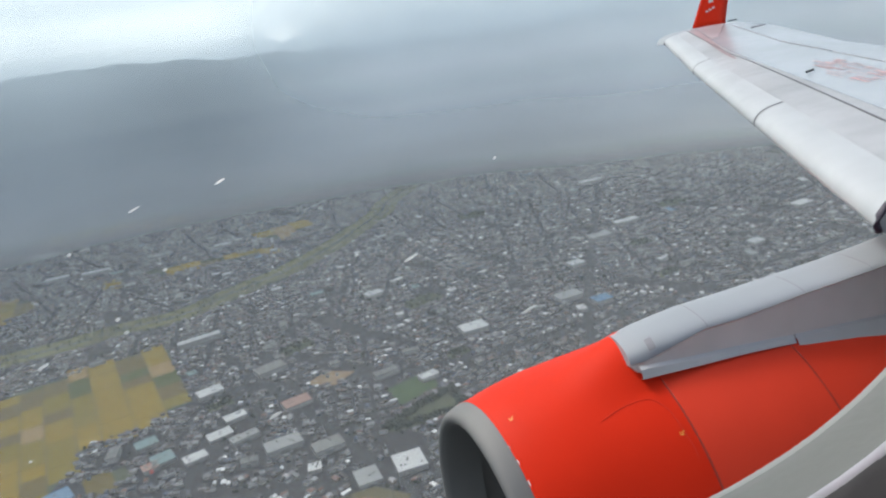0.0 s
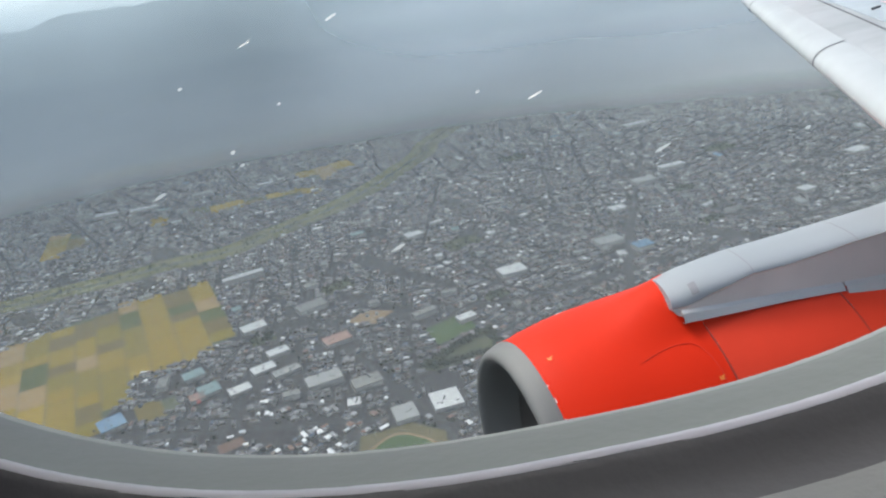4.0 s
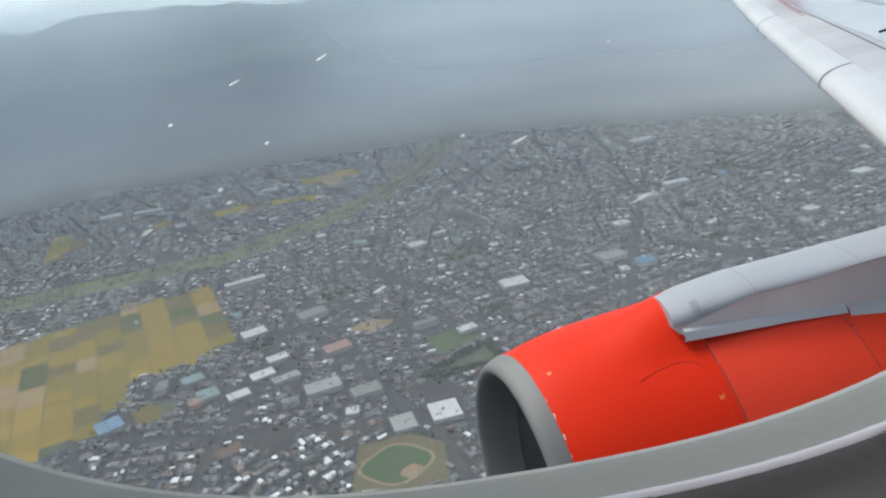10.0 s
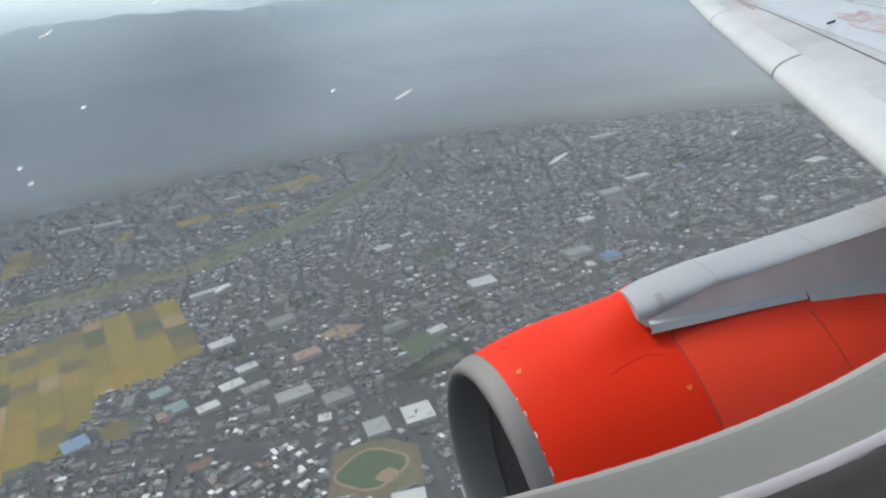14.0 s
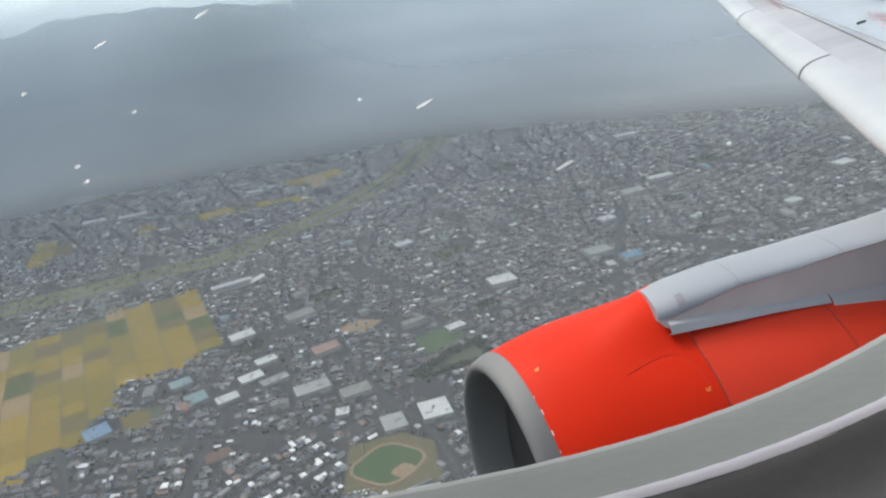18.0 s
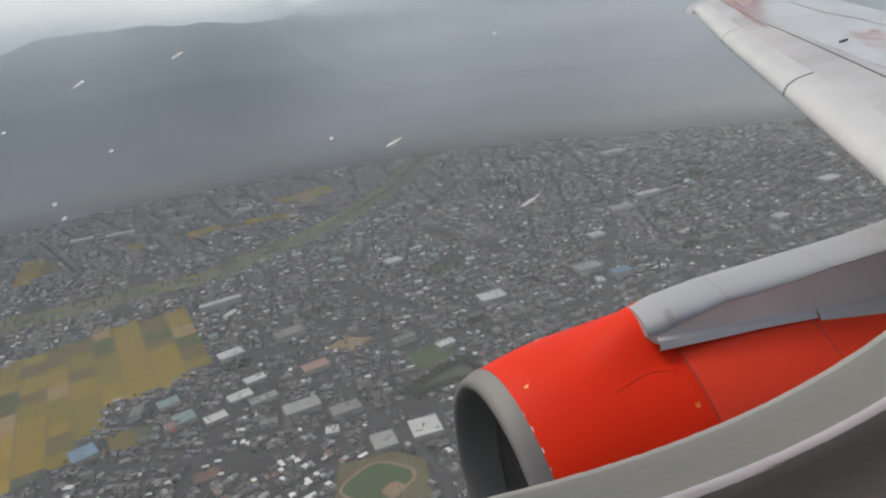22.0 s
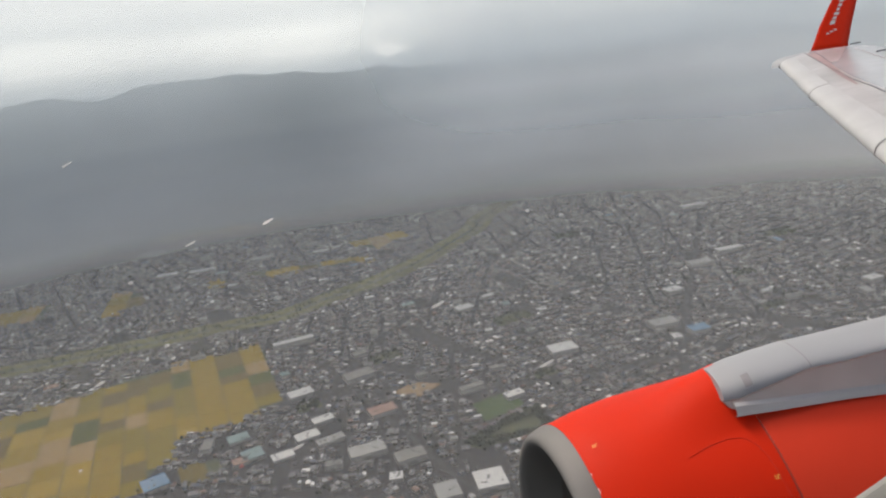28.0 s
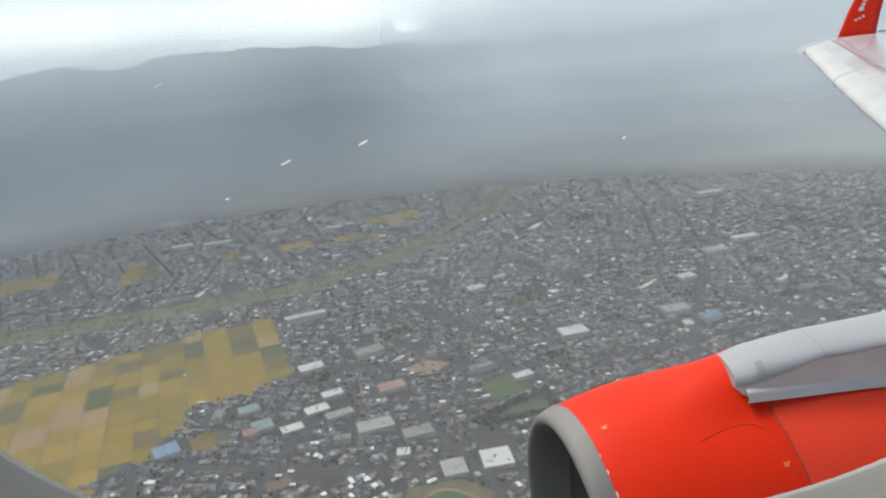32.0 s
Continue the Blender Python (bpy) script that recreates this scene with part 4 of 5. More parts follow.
AVENUES = [smooth_line([(-330, 1920), (-259, 1780), (-121, 1524), (-60, 1420)]), smooth_line([(-390, 880), (-340, 1250), (-290, 1560), (-200, 1900), (60, 2420), (420, 3000)]), smooth_line([(-560, 1300), (-330, 1250), (60, 1180), (420, 1130), (1000, 1180), (1900, 1420)]),
           smooth_line([(-420, 1740), (-100, 1650), (300, 1600), (900, 1720), (1900, 2000)]), smooth_line([(420, 860), (480, 1130), (560, 1500), (700, 1900), (950, 2500), (1200, 3100)]),
           smooth_line([(-1900, 2330), (-900, 2420), (-100, 2520), (700, 2440), (1800, 2600)])]
WOODED_PARK = [(2012, 3098), (2244, 3200), (2480, 2981), (2560, 2780), (2352, 2625), (2117, 2647)]
FAR_WOOD = [(965, 3790), (1273, 3740), (1152, 3600), (1030, 3640)]
def lot(x, y, w, d, turn):
    """An uneven four-to-six-sided plot round a middle."""
    c_, s_ = math.cos(turn), math.sin(turn)
    return [(x + a * w * c_ - b * d * s_, y + a * w * s_ + b * d * c_) for a, b in ((-0.5, -0.46), (0.1, -0.5), (0.5, -0.4), (0.46, 0.44), (-0.08, 0.5), (-0.48, 0.42))]


GROVES = [lot(*q) for q in ((371, 1024, 60, 34, 0.1), (236, 2048, 120, 80, 0.3), (677, 1160, 50, 40, 0.2), (-310, 1628, 60, 46, 0.4), (-136, 1873, 90, 60, 0.4), (984, 2182, 80, 50, 0.2), (266, 1640, 60, 34, 0.4),
                            (1290, 2575, 130, 80, 0.2), (570, 2940, 120, 70, 0.1), (721, 1539, 70, 60, 0.3), (870, 1592, 60, 40, 0.3), (1294, 1734, 80, 50, 0.2), (922, 1332, 60, 44, 0.1), (932, 1881, 70, 40, 0.3))]
BARE_LOTS = [lot(*q) for q in ((-318, 1202, 50, 34, 0.4), (323, 1157, 44, 30, 0.1), (725, 1445, 66, 50, 0.2), (-274, 1049, 40, 26, 0.1))]
FOREST_PATCH = [(46, 1354), (120, 1420), (220, 1483), (244, 1366), (80, 1335)]
SPORTS = [(77, 1527), (172, 1575), (195, 1494), (100, 1442)]

ribbon("road", HIGHWAY, 17, 0.35, ROAD, "wide grey main road across the town")
ribbon("verge", [(x, y + 19) for x, y in HIGHWAY], 15, 0.3, VERGE, "green verge beside the main road", "verge")
ribbon("road", CURVE_ROAD, 11, 0.36, ROAD, "curving grey residential road")
ribbon("road", PARK_ROAD, 11, 0.37, ROAD, "grey road curving past the ballpark")
for a in AVENUES:
    ribbon("road", a, 9, 0.38, ROAD, "grey town avenue")
ribbon("river_bank", RIVER, 125, 0.25, BANKS, "green grassed river bank", "river bank")
ribbon("river", RIVER, 14, 0.45, WATER, "narrow grey river between green banks", "river")
ribbon("road", [(x + 12, y - 52) for x, y in RIVER], 7, 0.4, ROAD, "grey road along the river dyke")


# ---- farmland: each parcel is a piece ----
def farmland(poly, angle, pitch, name, label, along=1.7):
    farm = tagged(new(name), label, "farmland", kind="structure")
    c, s = math.cos(angle), math.sin(angle)
    uv = [(x * c + y * s, -x * s + y * c) for x, y in poly]
    u0, u1, v0, v1 = min(p[0] for p in uv), max(p[0] for p in uv), min(p[1] for p in uv), max(p[1] for p in uv)
    u = u0
    k = 0
    while u < u1:
        du = pitch * random.uniform(0.8, 1.25)
        vv = v0 + random.uniform(-30, 0)
        while vv < v1:
            dv = pitch * along * random.uniform(0.45, 1.25)
            m0, m1 = u + du / 2, vv + dv / 2
            if inside(poly, [m0 * c - m1 * s], [m0 * s + m1 * c])[0]:
                g = random.uniform(0.6, 1.4)
                q = [(u + g, vv + g), (u + du - g, vv + g), (u + du - g, vv + dv - g), (u + g, vv + dv - g)]
                slab("parcel", [(a * c - b * s, a * s + b * c) for a, b in q], 0.5 + 0.06 * (k % 5), CROPS, farm, "", 0.5)
                k += 1
            vv += dv
        u += du
    slab("farm_track_ground", poly, 0.22, VERGE, farm)
    return farm


farmland(FIELD, radians(20), 62, "rice_fields", "golden rice fields cut into tan and green parcels")
farmland(SMALL_FIELD, radians(25), 50, "rice_field", "small golden rice field beside houses")
for p in FAR_FIELDS:
    farmland(p, radians(15), 75, "far_rice_fields", "golden fields beyond the river")

# fields south of the main road, each a piece of its own
south = tagged(new("south_fields"), "golden, tan and dark green fields beside the stores", "farmland", kind="structure")
k = 0
for x0_, x1_, y0_, y1_, mat in ((-40, 30, 716, 794, GOLD_CROP), (32, 100, 716, 796, GOLD_CROP), (-220, -44, 706, 786, GREEN_CROP), (-262, -223, 698, 772, TAN_CROP), (-262, -195, 613, 696, TAN_CROP),
                                (-193, -130, 613, 698, GOLD_CROP), (-128, -66, 614, 700, TAN_CROP), (-408, -340, 630, 728, TAN_CROP), (-336, -265, 604, 733, GOLD_CROP), (147, 196, 727, 806, TAN_CROP),
                                (247, 280, 742, 816, TAN_CROP), (384, 490, 768, 820, TAN_CROP), (-62, 100, 606, 704, GREEN_CROP), (-720, -680, 805, 868, GREEN_CROP), (284, 378, 752, 812, GREEN_CROP)):
    slab("parcel", [(x0_, y0_), (x1_, y0_ + 3), (x1_, y1_ + 2), (x0_, y1_)], 0.5 + 0.05 * (k % 4), mat, south, "", 0.5)
    k += 1

# ---- houses ----
KEEP_CLEAR = [[(-415, 590), (505, 590), (505, 880), (-325, 880), (-325, 742), (-415, 738)], FIELD, SMALL_FIELD, BALLPARK, FOREST_PATCH, SPORTS, WOODED_PARK, FAR_WOOD] + GROVES + BARE_LOTS + FAR_FIELDS
STORES = [  # centre, size, height, turn, roof
    ((90, 1211), (56, 60), 9, 0.15, WHITE_ROOF, "white-roofed store beside the curving road"),
    ((10, 1193), (44, 52), 8, 0.2, STORE_ROOF, "pale flat-roofed store north of the ballpark"),
    ((47, 962), (54, 58), 9, 0.0, WHITE_ROOF, "white-roofed store with a red front"),
    ((161, 962), (60, 36), 8, 0.05, STORE_ROOF, "pale store with a brown front"),
    ((376, 867), (118, 56), 10, 0.05, STORE_ROOF, "long grey-roofed warehouse store"),
    ((235, 850), (110, 38), 9, 0.03, STORE_ROOF, "long grey-roofed store by the main road"),
    ((-218, 954), (190, 29), 9, 0.03, STORE_ROOF, "long low strip mall with a pale roof"),
    ((-95, 960), (42, 34), 9, 0.03, WHITE_ROOF, "ribbed white-roofed store beside parked cars"),
    ((-300, 838), (66, 60), 10, 0.0, STORE_ROOF, "square pale-roofed home centre"),
    ((50, 842), (76, 64), 10, 0.0, STORE_ROOF, "large pale-roofed home centre"),
    ((-155, 806), (110, 26), 9, 0.05, STORE_ROOF, "long pale-roofed store beside rice fields"),
    ((-584, 1350), (50, 52), 9, 0.55, BLUE_ROOF, "blue-roofed hall beside the fields"),
    ((-128, 1548), (62, 40), 9, 0.4, ORANGE_ROOF, "pale orange-roofed hall among houses"),
    ((-330, 1395), (46, 30), 8, 0.45, WHITE_ROOF, "white-roofed workshop on a grey yard"),
    ((-290, 1470), (52, 34), 8, 0.45, WHITE_ROOF, "white-roofed warehouse on a grey yard"),
    ((-235, 1440), (60, 26), 8, 0.45, STORE_ROOF, "grey-roofed warehouse on a grey yard"),
    ((-265, 1540), (48, 30), 8, 0.45, WHITE_ROOF, "white-roofed warehouse on a grey yard"),
    ((-400, 1420), (44, 44), 8, 0.45, TEAL_ROOF, "teal-roofed workshop beside the fields"),
    ((-450, 1500), (46, 36), 8, 0.45, TEAL_ROOF, "teal-roofed factory shed beside the fields"),
    ((-420, 1395), (30, 28), 8, 0.45, ORANGE_ROOF, "rust-red roofed shed beside the fields"),
    ((-150, 1370), (74, 44), 12, 0.3, STORE_ROOF, "grey flat-roofed plant by the avenue"),
    ((-60, 1330), (60, 40), 11, 0.3, CONCRETE, "grey concrete office block by the avenue"),
    ((-340, 1690), (60, 40), 12, 0.45, WHITE_ROOF, "white-roofed factory among town houses"),
    ((-200, 1760), (74, 46), 12, 0.45, CONCRETE, "large grey factory with roof plant"),
    ((-420, 2060), (120, 26), 16, 0.35, WHITE_ROOF, "white apartment slab by the river"),
    ((330, 1760), (70, 50), 12, 0.2, WHITE_ROOF, "white-roofed school hall among town houses"),
    ((900, 2321), (80, 46), 12, 0.2, STORE_ROOF, "grey-roofed factory among town houses"),
    ((98, 2171), (54, 36), 12, 0.4, WHITE_ROOF, "large white-roofed store among town houses"),
    ((690, 1775), (50, 40), 12, 0.2, BLUE_ROOF, "blue-roofed workshop among town houses"),
    ((1040, 2425), (94, 34), 14, 0.2, WHITE_ROOF, "long white-roofed distribution shed among houses"),
    ((620, 1845), (72, 46), 12, 0.2, STORE_ROOF, "pale grey-roofed hall beside a blue-roofed workshop"),
    ((1612, 2252), (72, 44), 12, 0.3, WHITE_ROOF, "white-roofed shed among town houses"),
    ((1170, 3130), (110, 40), 14, 0.2, WHITE_ROOF, "long white-roofed works far across town"),
    ((730, 2092), (50, 36), 11, 0.3, WHITE_ROOF, "white-roofed hall among town houses"),
    ((1268, 1977), (46, 34), 11, 0.3, WHITE_ROOF, "cream-roofed hall among town houses"),
    ((176, 1540), (44, 26), 10, 0.4, WHITE_ROOF, "white-roofed school gymnasium among houses"),
    ((83, 1600), (60, 22), 13, 0.4, CONCRETE, "long pale concrete school block"),
    ((-1379, 3600), (120, 60), 14, 0.2, WHITE_ROOF, "white-roofed works near the hills"),
    ((-765, 3200), (90, 40), 12, 0.2, STORE_ROOF, "grey-roofed shed beyond the river"),
    ((-1001, 3108), (110, 40), 12, 0.2, WHITE_ROOF, "long white-roofed shed beyond the river"),
    ((-1159, 3112), (90, 44), 12, 0.2, WHITE_ROOF, "white-roofed shed beyond the river"),
    ((-489, 3185), (70, 30), 12, 0.1, WHITE_ROOF, "bright white-roofed shed beyond the river"),
]
for _ in range(300):
    bx, by = random.uniform(-2000, 3000), random.uniform(1250, 3900)
    if not (-0.8 * by - 200 < bx < 0.95 * by + 200):
        continue
    if any(inside(p, [bx], [by])[0] for p in [FIELD, SMALL_FIELD, BALLPARK, FOREST_PATCH, SPORTS, WOODED_PARK, FAR_WOOD] + GROVES + BARE_LOTS + FAR_FIELDS) or near_line(RIVER, [bx], [by], 110)[0]:
        continue
    if any(abs(bx - c[0]) < 62 and abs(by - c[1]) < 52 for c, *_ in STORES):
        continue
    STORES.append(((bx, by), (random.uniform(15, 30) * random.uniform(1, 1.9), random.uniform(11, 26)), random.uniform(6, 13), random.choice([0.05, 0.3, 0.45, 1.6]), random.choice([STORE_ROOF] * 6 + [WHITE_ROOF] * 5 + [CONCRETE] * 8 + [BLUE_ROOF, ORANGE_ROOF, TEAL_ROOF]), "mid-sized flat-roofed building among town houses"))
CENTRES = RNG.uniform([-2700, 650], [3900, 4300], (96, 2))
ANGLES = RNG.choice([0.05, 0.3, 0.45, -0.15, 0.6], 96) + RNG.normal(0, 0.05, 96)


def house_sites():
    """Plots on a street grid that turns from district to district."""
    xs, ys, an, sz = [], [], [], []
    for d in range(96):
        a = ANGLES[d]
        c, s = math.cos(a), math.sin(a)
        far = max(0.0, (CENTRES[d, 1] - 1800) / 1700)
        pu, pv = 12.0 + 5 * far, 13.5 + 5 * far
        reach = 620
        uu = np.arange(-reach, reach, pu)
        vv = np.arange(-reach, reach, pv)
        U, V = np.meshgrid(uu, vv)
        iu, iv = np.meshgrid(np.arange(len(uu)), np.arange(len(vv)))
        keep = ((iu + d) % (7 + d % 4) != 0) & (iv % 3 != 0)
        U, V = (U + RNG.normal(0, 2.6, U.shape))[keep], (V + RNG.normal(0, 2.2, V.shape) + 9 * np.sin(U / 90 + d))[keep]
        X, Y = CENTRES[d, 0] + U * c - V * s, CENTRES[d, 1] + U * s + V * c
        near = np.argmin((X[:, None] - CENTRES[None, :, 0]) ** 2 + (Y[:, None] - CENTRES[None, :, 1]) ** 2, axis=1) == d
        X, Y = X[near], Y[near]
        xs.append(X), ys.append(Y), an.append(np.full(X.shape, a)), sz.append(np.full(X.shape, 1 + 0.25 * far))
    x, y, a, z = (np.concatenate(q) for q in (xs, ys, an, sz))
    ok = (x > -0.85 * y - 350) & (x < 1.05 * y + 500) & (y > 560) & (np.hypot(x, y) < 4330 + 60 * np.sin(x / 260) + 40 * np.sin(x / 97)) & (RNG.random(x.shape) > 0.1)
    open_ground = np.sin(x / 83 + 2 * np.sin(y / 141)) * np.sin(y / 97 + 1.7 * np.sin(x / 163)) + 0.4 * np.sin(x / 31 + y / 43)
    ok &= open_ground < 0.93
    for p in KEEP_CLEAR:
        ok &= ~inside(p, x, y)
    for line, d in ((HIGHWAY, 34), (CURVE_ROAD, 13), (PARK_ROAD, 14), (RIVER, 70)):
        ok &= ~near_line(line, x, y, d)
    for line in AVENUES:
        ok &= ~near_line(line, x, y, 12)
    for (cx, cy), (w, h), *_ in STORES:
        ok &= (np.abs(x - cx) > w / 2 + 14) | (np.abs(y - cy) > h / 2 + 14)
    return x[ok], y[ok], a[ok] + RNG.choice([0, math.pi / 2], ok.sum()) + RNG.normal(0, 0.09, ok.sum()), z[ok]


def house_shells(x, y, a, w, l, h, rise):
    """Verts of gabled houses: 8 of the wall box, 6 of the roof with eaves (n, 14, 3)."""
    n = len(x)
    o = 0.5
    loc = np.zeros((n, 14, 3))
    for k, (sx_, sy_) in enumerate(((-1, -1), (1, -1), (1, 1), (-1, 1))):
        loc[:, k, 0], loc[:, k, 1], loc[:, k, 2] = sx_ * w / 2, sy_ * l / 2, 0
        loc[:, 4 + k, 0], loc[:, 4 + k, 1], loc[:, 4 + k, 2] = sx_ * w / 2, sy_ * l / 2, h
        loc[:, 8 + k, 0], loc[:, 8 + k, 1], loc[:, 8 + k, 2] = sx_ * (w / 2 + o), sy_ * (l / 2 + o), h - 0.1
    inset = (RNG.random(n) < 0.45) * np.minimum(w, l) * 0.32
    loc[:, 12, 1], loc[:, 13, 1] = -(l / 2 + o) + inset, (l / 2 + o) - inset
    loc[:, 12, 2] = loc[:, 13, 2] = h + rise
    c, s = np.cos(a)[:, None], np.sin(a)[:, None]
    out = loc.copy()
    out[:, :, 0] = x[:, None] + loc[:, :, 0] * c - loc[:, :, 1] * s
    out[:, :, 1] = y[:, None] + loc[:, :, 0] * s + loc[:, :, 1] * c
    return out


WALL_FACES = [(0, 1, 5, 4), (1, 2, 6, 5), (2, 3, 7, 6), (3, 0, 4, 7)]
ROOF_FACES = [(1, 2, 5, 4), (3, 0, 4, 5), (0, 1, 4), (2, 3, 5)]


def bulk(name, verts, faces, mat, label, category, kind="stuff", parent=None):
    n, k = verts.shape[:2]
    me = bpy.data.meshes.new(name)
    fl = [tuple(q + i * k for q in fc) for i in range(n) for fc in faces]
    me.from_pydata(verts.reshape(-1, 3).tolist(), [], fl)
    me.update()
    me.materials.append(mat)
    ob = new(name, me)
    if parent:
        ob.parent = parent
        ob["label"] = label
        ob["kind"] = kind
        return ob
    return tagged(ob, label, category, kind=kind)


hx, hy, ha, hz = house_sites()
hw, hl = np.clip(RNG.lognormal(2.06, 0.25, hx.shape), 4.5, 16) * hz, np.clip(RNG.lognormal(2.34, 0.28, hx.shape), 6, 24) * hz
hh = RNG.choice([3.4, 5.6, 6.2], hx.shape, p=[0.15, 0.6, 0.25])
hr = RNG.uniform(1.0, 2.4, hx.shape) * (RNG.random(hx.shape) > 0.1)
shells = house_shells(hx, hy, ha, hw, hl, hh, hr)
score = np.hypot(hx + 150, (hy - 1080) * 1.2)
order = np.argsort(score)
near_ids, far_ids = order[:300], order[300:]
bulk("far_house_walls", shells[far_ids][:, :8], WALL_FACES, HOUSE_WALLS, "pale walls of the closely packed town houses", "houses")
bulk("far_house_roofs", shells[far_ids][:, 8:], ROOF_FACES, ROOFS, "grey, brown and white roofs of the town", "houses")
for i in near_ids:
    o = np.array([hx[i], hy[i], 0])
    house = thing("house", Matrix.Translation(o), "small gabled town house with pale walls", "house", "town houses near the ballpark")
    mesh_part("wall", shells[i, :8] - o, WALL_FACES, HOUSE_WALL, house)
    mesh_part("roof", shells[i, 8:] - o, ROOF_FACES, HOUSE_ROOF, house)


# ---- larger buildings ----
def store(c, size, h, turn, roof, label):
    w, l = size[0] / 2, size[1] / 2
    b = thing("store", pose(c[0], c[1], 0, 0, 0, math.degrees(turn)), label, "store", "large flat-roofed buildings")
    part("wall", box_bm(-w, -l, 0, w, l, h), STORE_WALL, b)
    part("roof", box_bm(-w - 0.3, -l - 0.3, h + 0.01, w + 0.3, l + 0.3, h + 0.5), roof, b)
    bm = bmesh.new()
    for x0_, y0_, x1_, y1_ in ((-w - 0.5, -l - 0.5, w + 0.5, -l), (-w - 0.5, l, w + 0.5, l + 0.5), (-w - 0.5, -l, -w, l), (w, -l, w + 0.5, l)):
        box_bm(x0_, y0_, h + 0.52, x1_, y1_, h + 1.3, bm)
    part("parapet", bm, roof, b)
    if label.startswith("ribbed"):
        for k in range(5):
            part("roof_rib", box_bm(-w * 0.8, -l + 2 * l * (k + 0.3) / 5, h + 0.5, w * 0.8, -l + 2 * l * (k + 0.62) / 5, h + 2.4), WHITE_ROOF, b)
    for k in range(random.randint(2, 5) if c[1] < 1600 else random.randint(1, 2)):
        ux, uy = random.uniform(-w * 0.7, w * 0.7), random.uniform(-l * 0.7, l * 0.7)
        part("roof_unit", box_bm(ux - 2, uy - 1.5, h + 0.5, ux + 2, uy + 1.5, h + 2.2), CONCRETE, b)
    if c[1] > 1500:
        return b
    part("entrance", box_bm(-w * 0.35, -l - 3, 0, w * 0.2, -l - 0.02, h * 0.8), RED_WALL if "red" in label or "brown" in label else CONCRETE, b)
    return b


for s in STORES:
    store(*s)

# ---- ballpark ----
park = tagged(new("ballpark"), "small baseball ground with green outfield and tan warning track", "ballpark", kind="structure")
slab("park_grass", BALLPARK, 0.5, DRY_GRASS, park)
ctr = (-8, 1080)


def fan_shape(r0, squash, c, rot, n=40):
    pts = []
    for j in range(n):
        a = 2 * math.pi * j / n
        r = r0 * (1 + 0.07 * math.cos(4 * a + 0.6))
        x, y = r * math.cos(a), r * squash * math.sin(a)
        pts.append((c[0] + x * math.cos(rot) - y * math.sin(rot), c[1] + x * math.sin(rot) + y * math.cos(rot)))
    return pts


slab("warning_track", fan_shape(63, 0.88, ctr, 0.2), 0.7, DIRT, park, "tan dirt warning track")
slab("outfield", fan_shape(57, 0.87, ctr, 0.2), 0.9, GRASS, park, "green outfield")

slab("infield", fan_shape(20, 0.9, (18, 1052), 0.2, 20), 1.05, DIRT, park, "tan dirt infield")
slab("mound", fan_shape(3, 1.0, (18, 1056), 0, 12), 1.3, DIRT, park)
for a_ in (0.5, 2.2, 3.6, 5.3):
    lx, ly = ctr[0] + 66 * math.cos(a_), ctr[1] + 58 * math.sin(a_)
    mast = thing("light_mast", pose(lx, ly, 0.5), "tall grey ballpark light mast", "light mast", "ballpark light masts")
    v, f = tube([(0, 0, 0), (0, 0, 14), (0, 0, 28)], 0.4, 6)
    mesh_part("pole", v, f, CONCRETE, mast)
    part("lamp_rack", box_bm(-2.5, -0.4, 27, 2.5, 0.4, 30), CONCRETE, mast)
stand = thing("grandstand", pose(40, 1010, 0, 0, 0, 20), "low grey concrete ballpark grandstand", "grandstand")
for k in range(4):
    part("tier", box_bm(-22, -8 + 2 * k, 0, 22, -6 + 2 * k, 4.5 - k), CONCRETE, stand)
wood = tagged(slab("wood_floor", FOREST_PATCH, 0.4, VERGE), "green grassed slope beside a wood", "grass", kind="structure")
for w_ in GROVES:
    tagged(slab("grove_floor", w_, 0.4, VERGE), "small dark green grove between town houses", "grove", kind="structure")
for w_ in BARE_LOTS:
    tagged(slab("bare_lot", w_, 0.4, BARE), "bare brown earth lot between town houses", "bare lot", kind="structure")
for w_ in (WOODED_PARK, FAR_WOOD):
    tagged(slab("wood_floor", w_, 0.4, VERGE), "dark green wooded park among houses", "wood", kind="structure")
pitch_ = tagged(slab("sports_field", SPORTS, 0.6, GRASS), "green sports field beside a school", "sports field", kind="structure")
tagged(slab("dirt_ground", [(-110, 1640), (-60, 1690), (10, 1660), (-40, 1605)], 0.6, DIRT), "tan school sports ground", "sports ground", kind="structure")
tagged(slab("dirt_ground", [(682, 1473), (736, 1448), (742, 1394), (682, 1408)], 0.6, DIRT), "tan school sports ground", "sports ground", kind="structure")


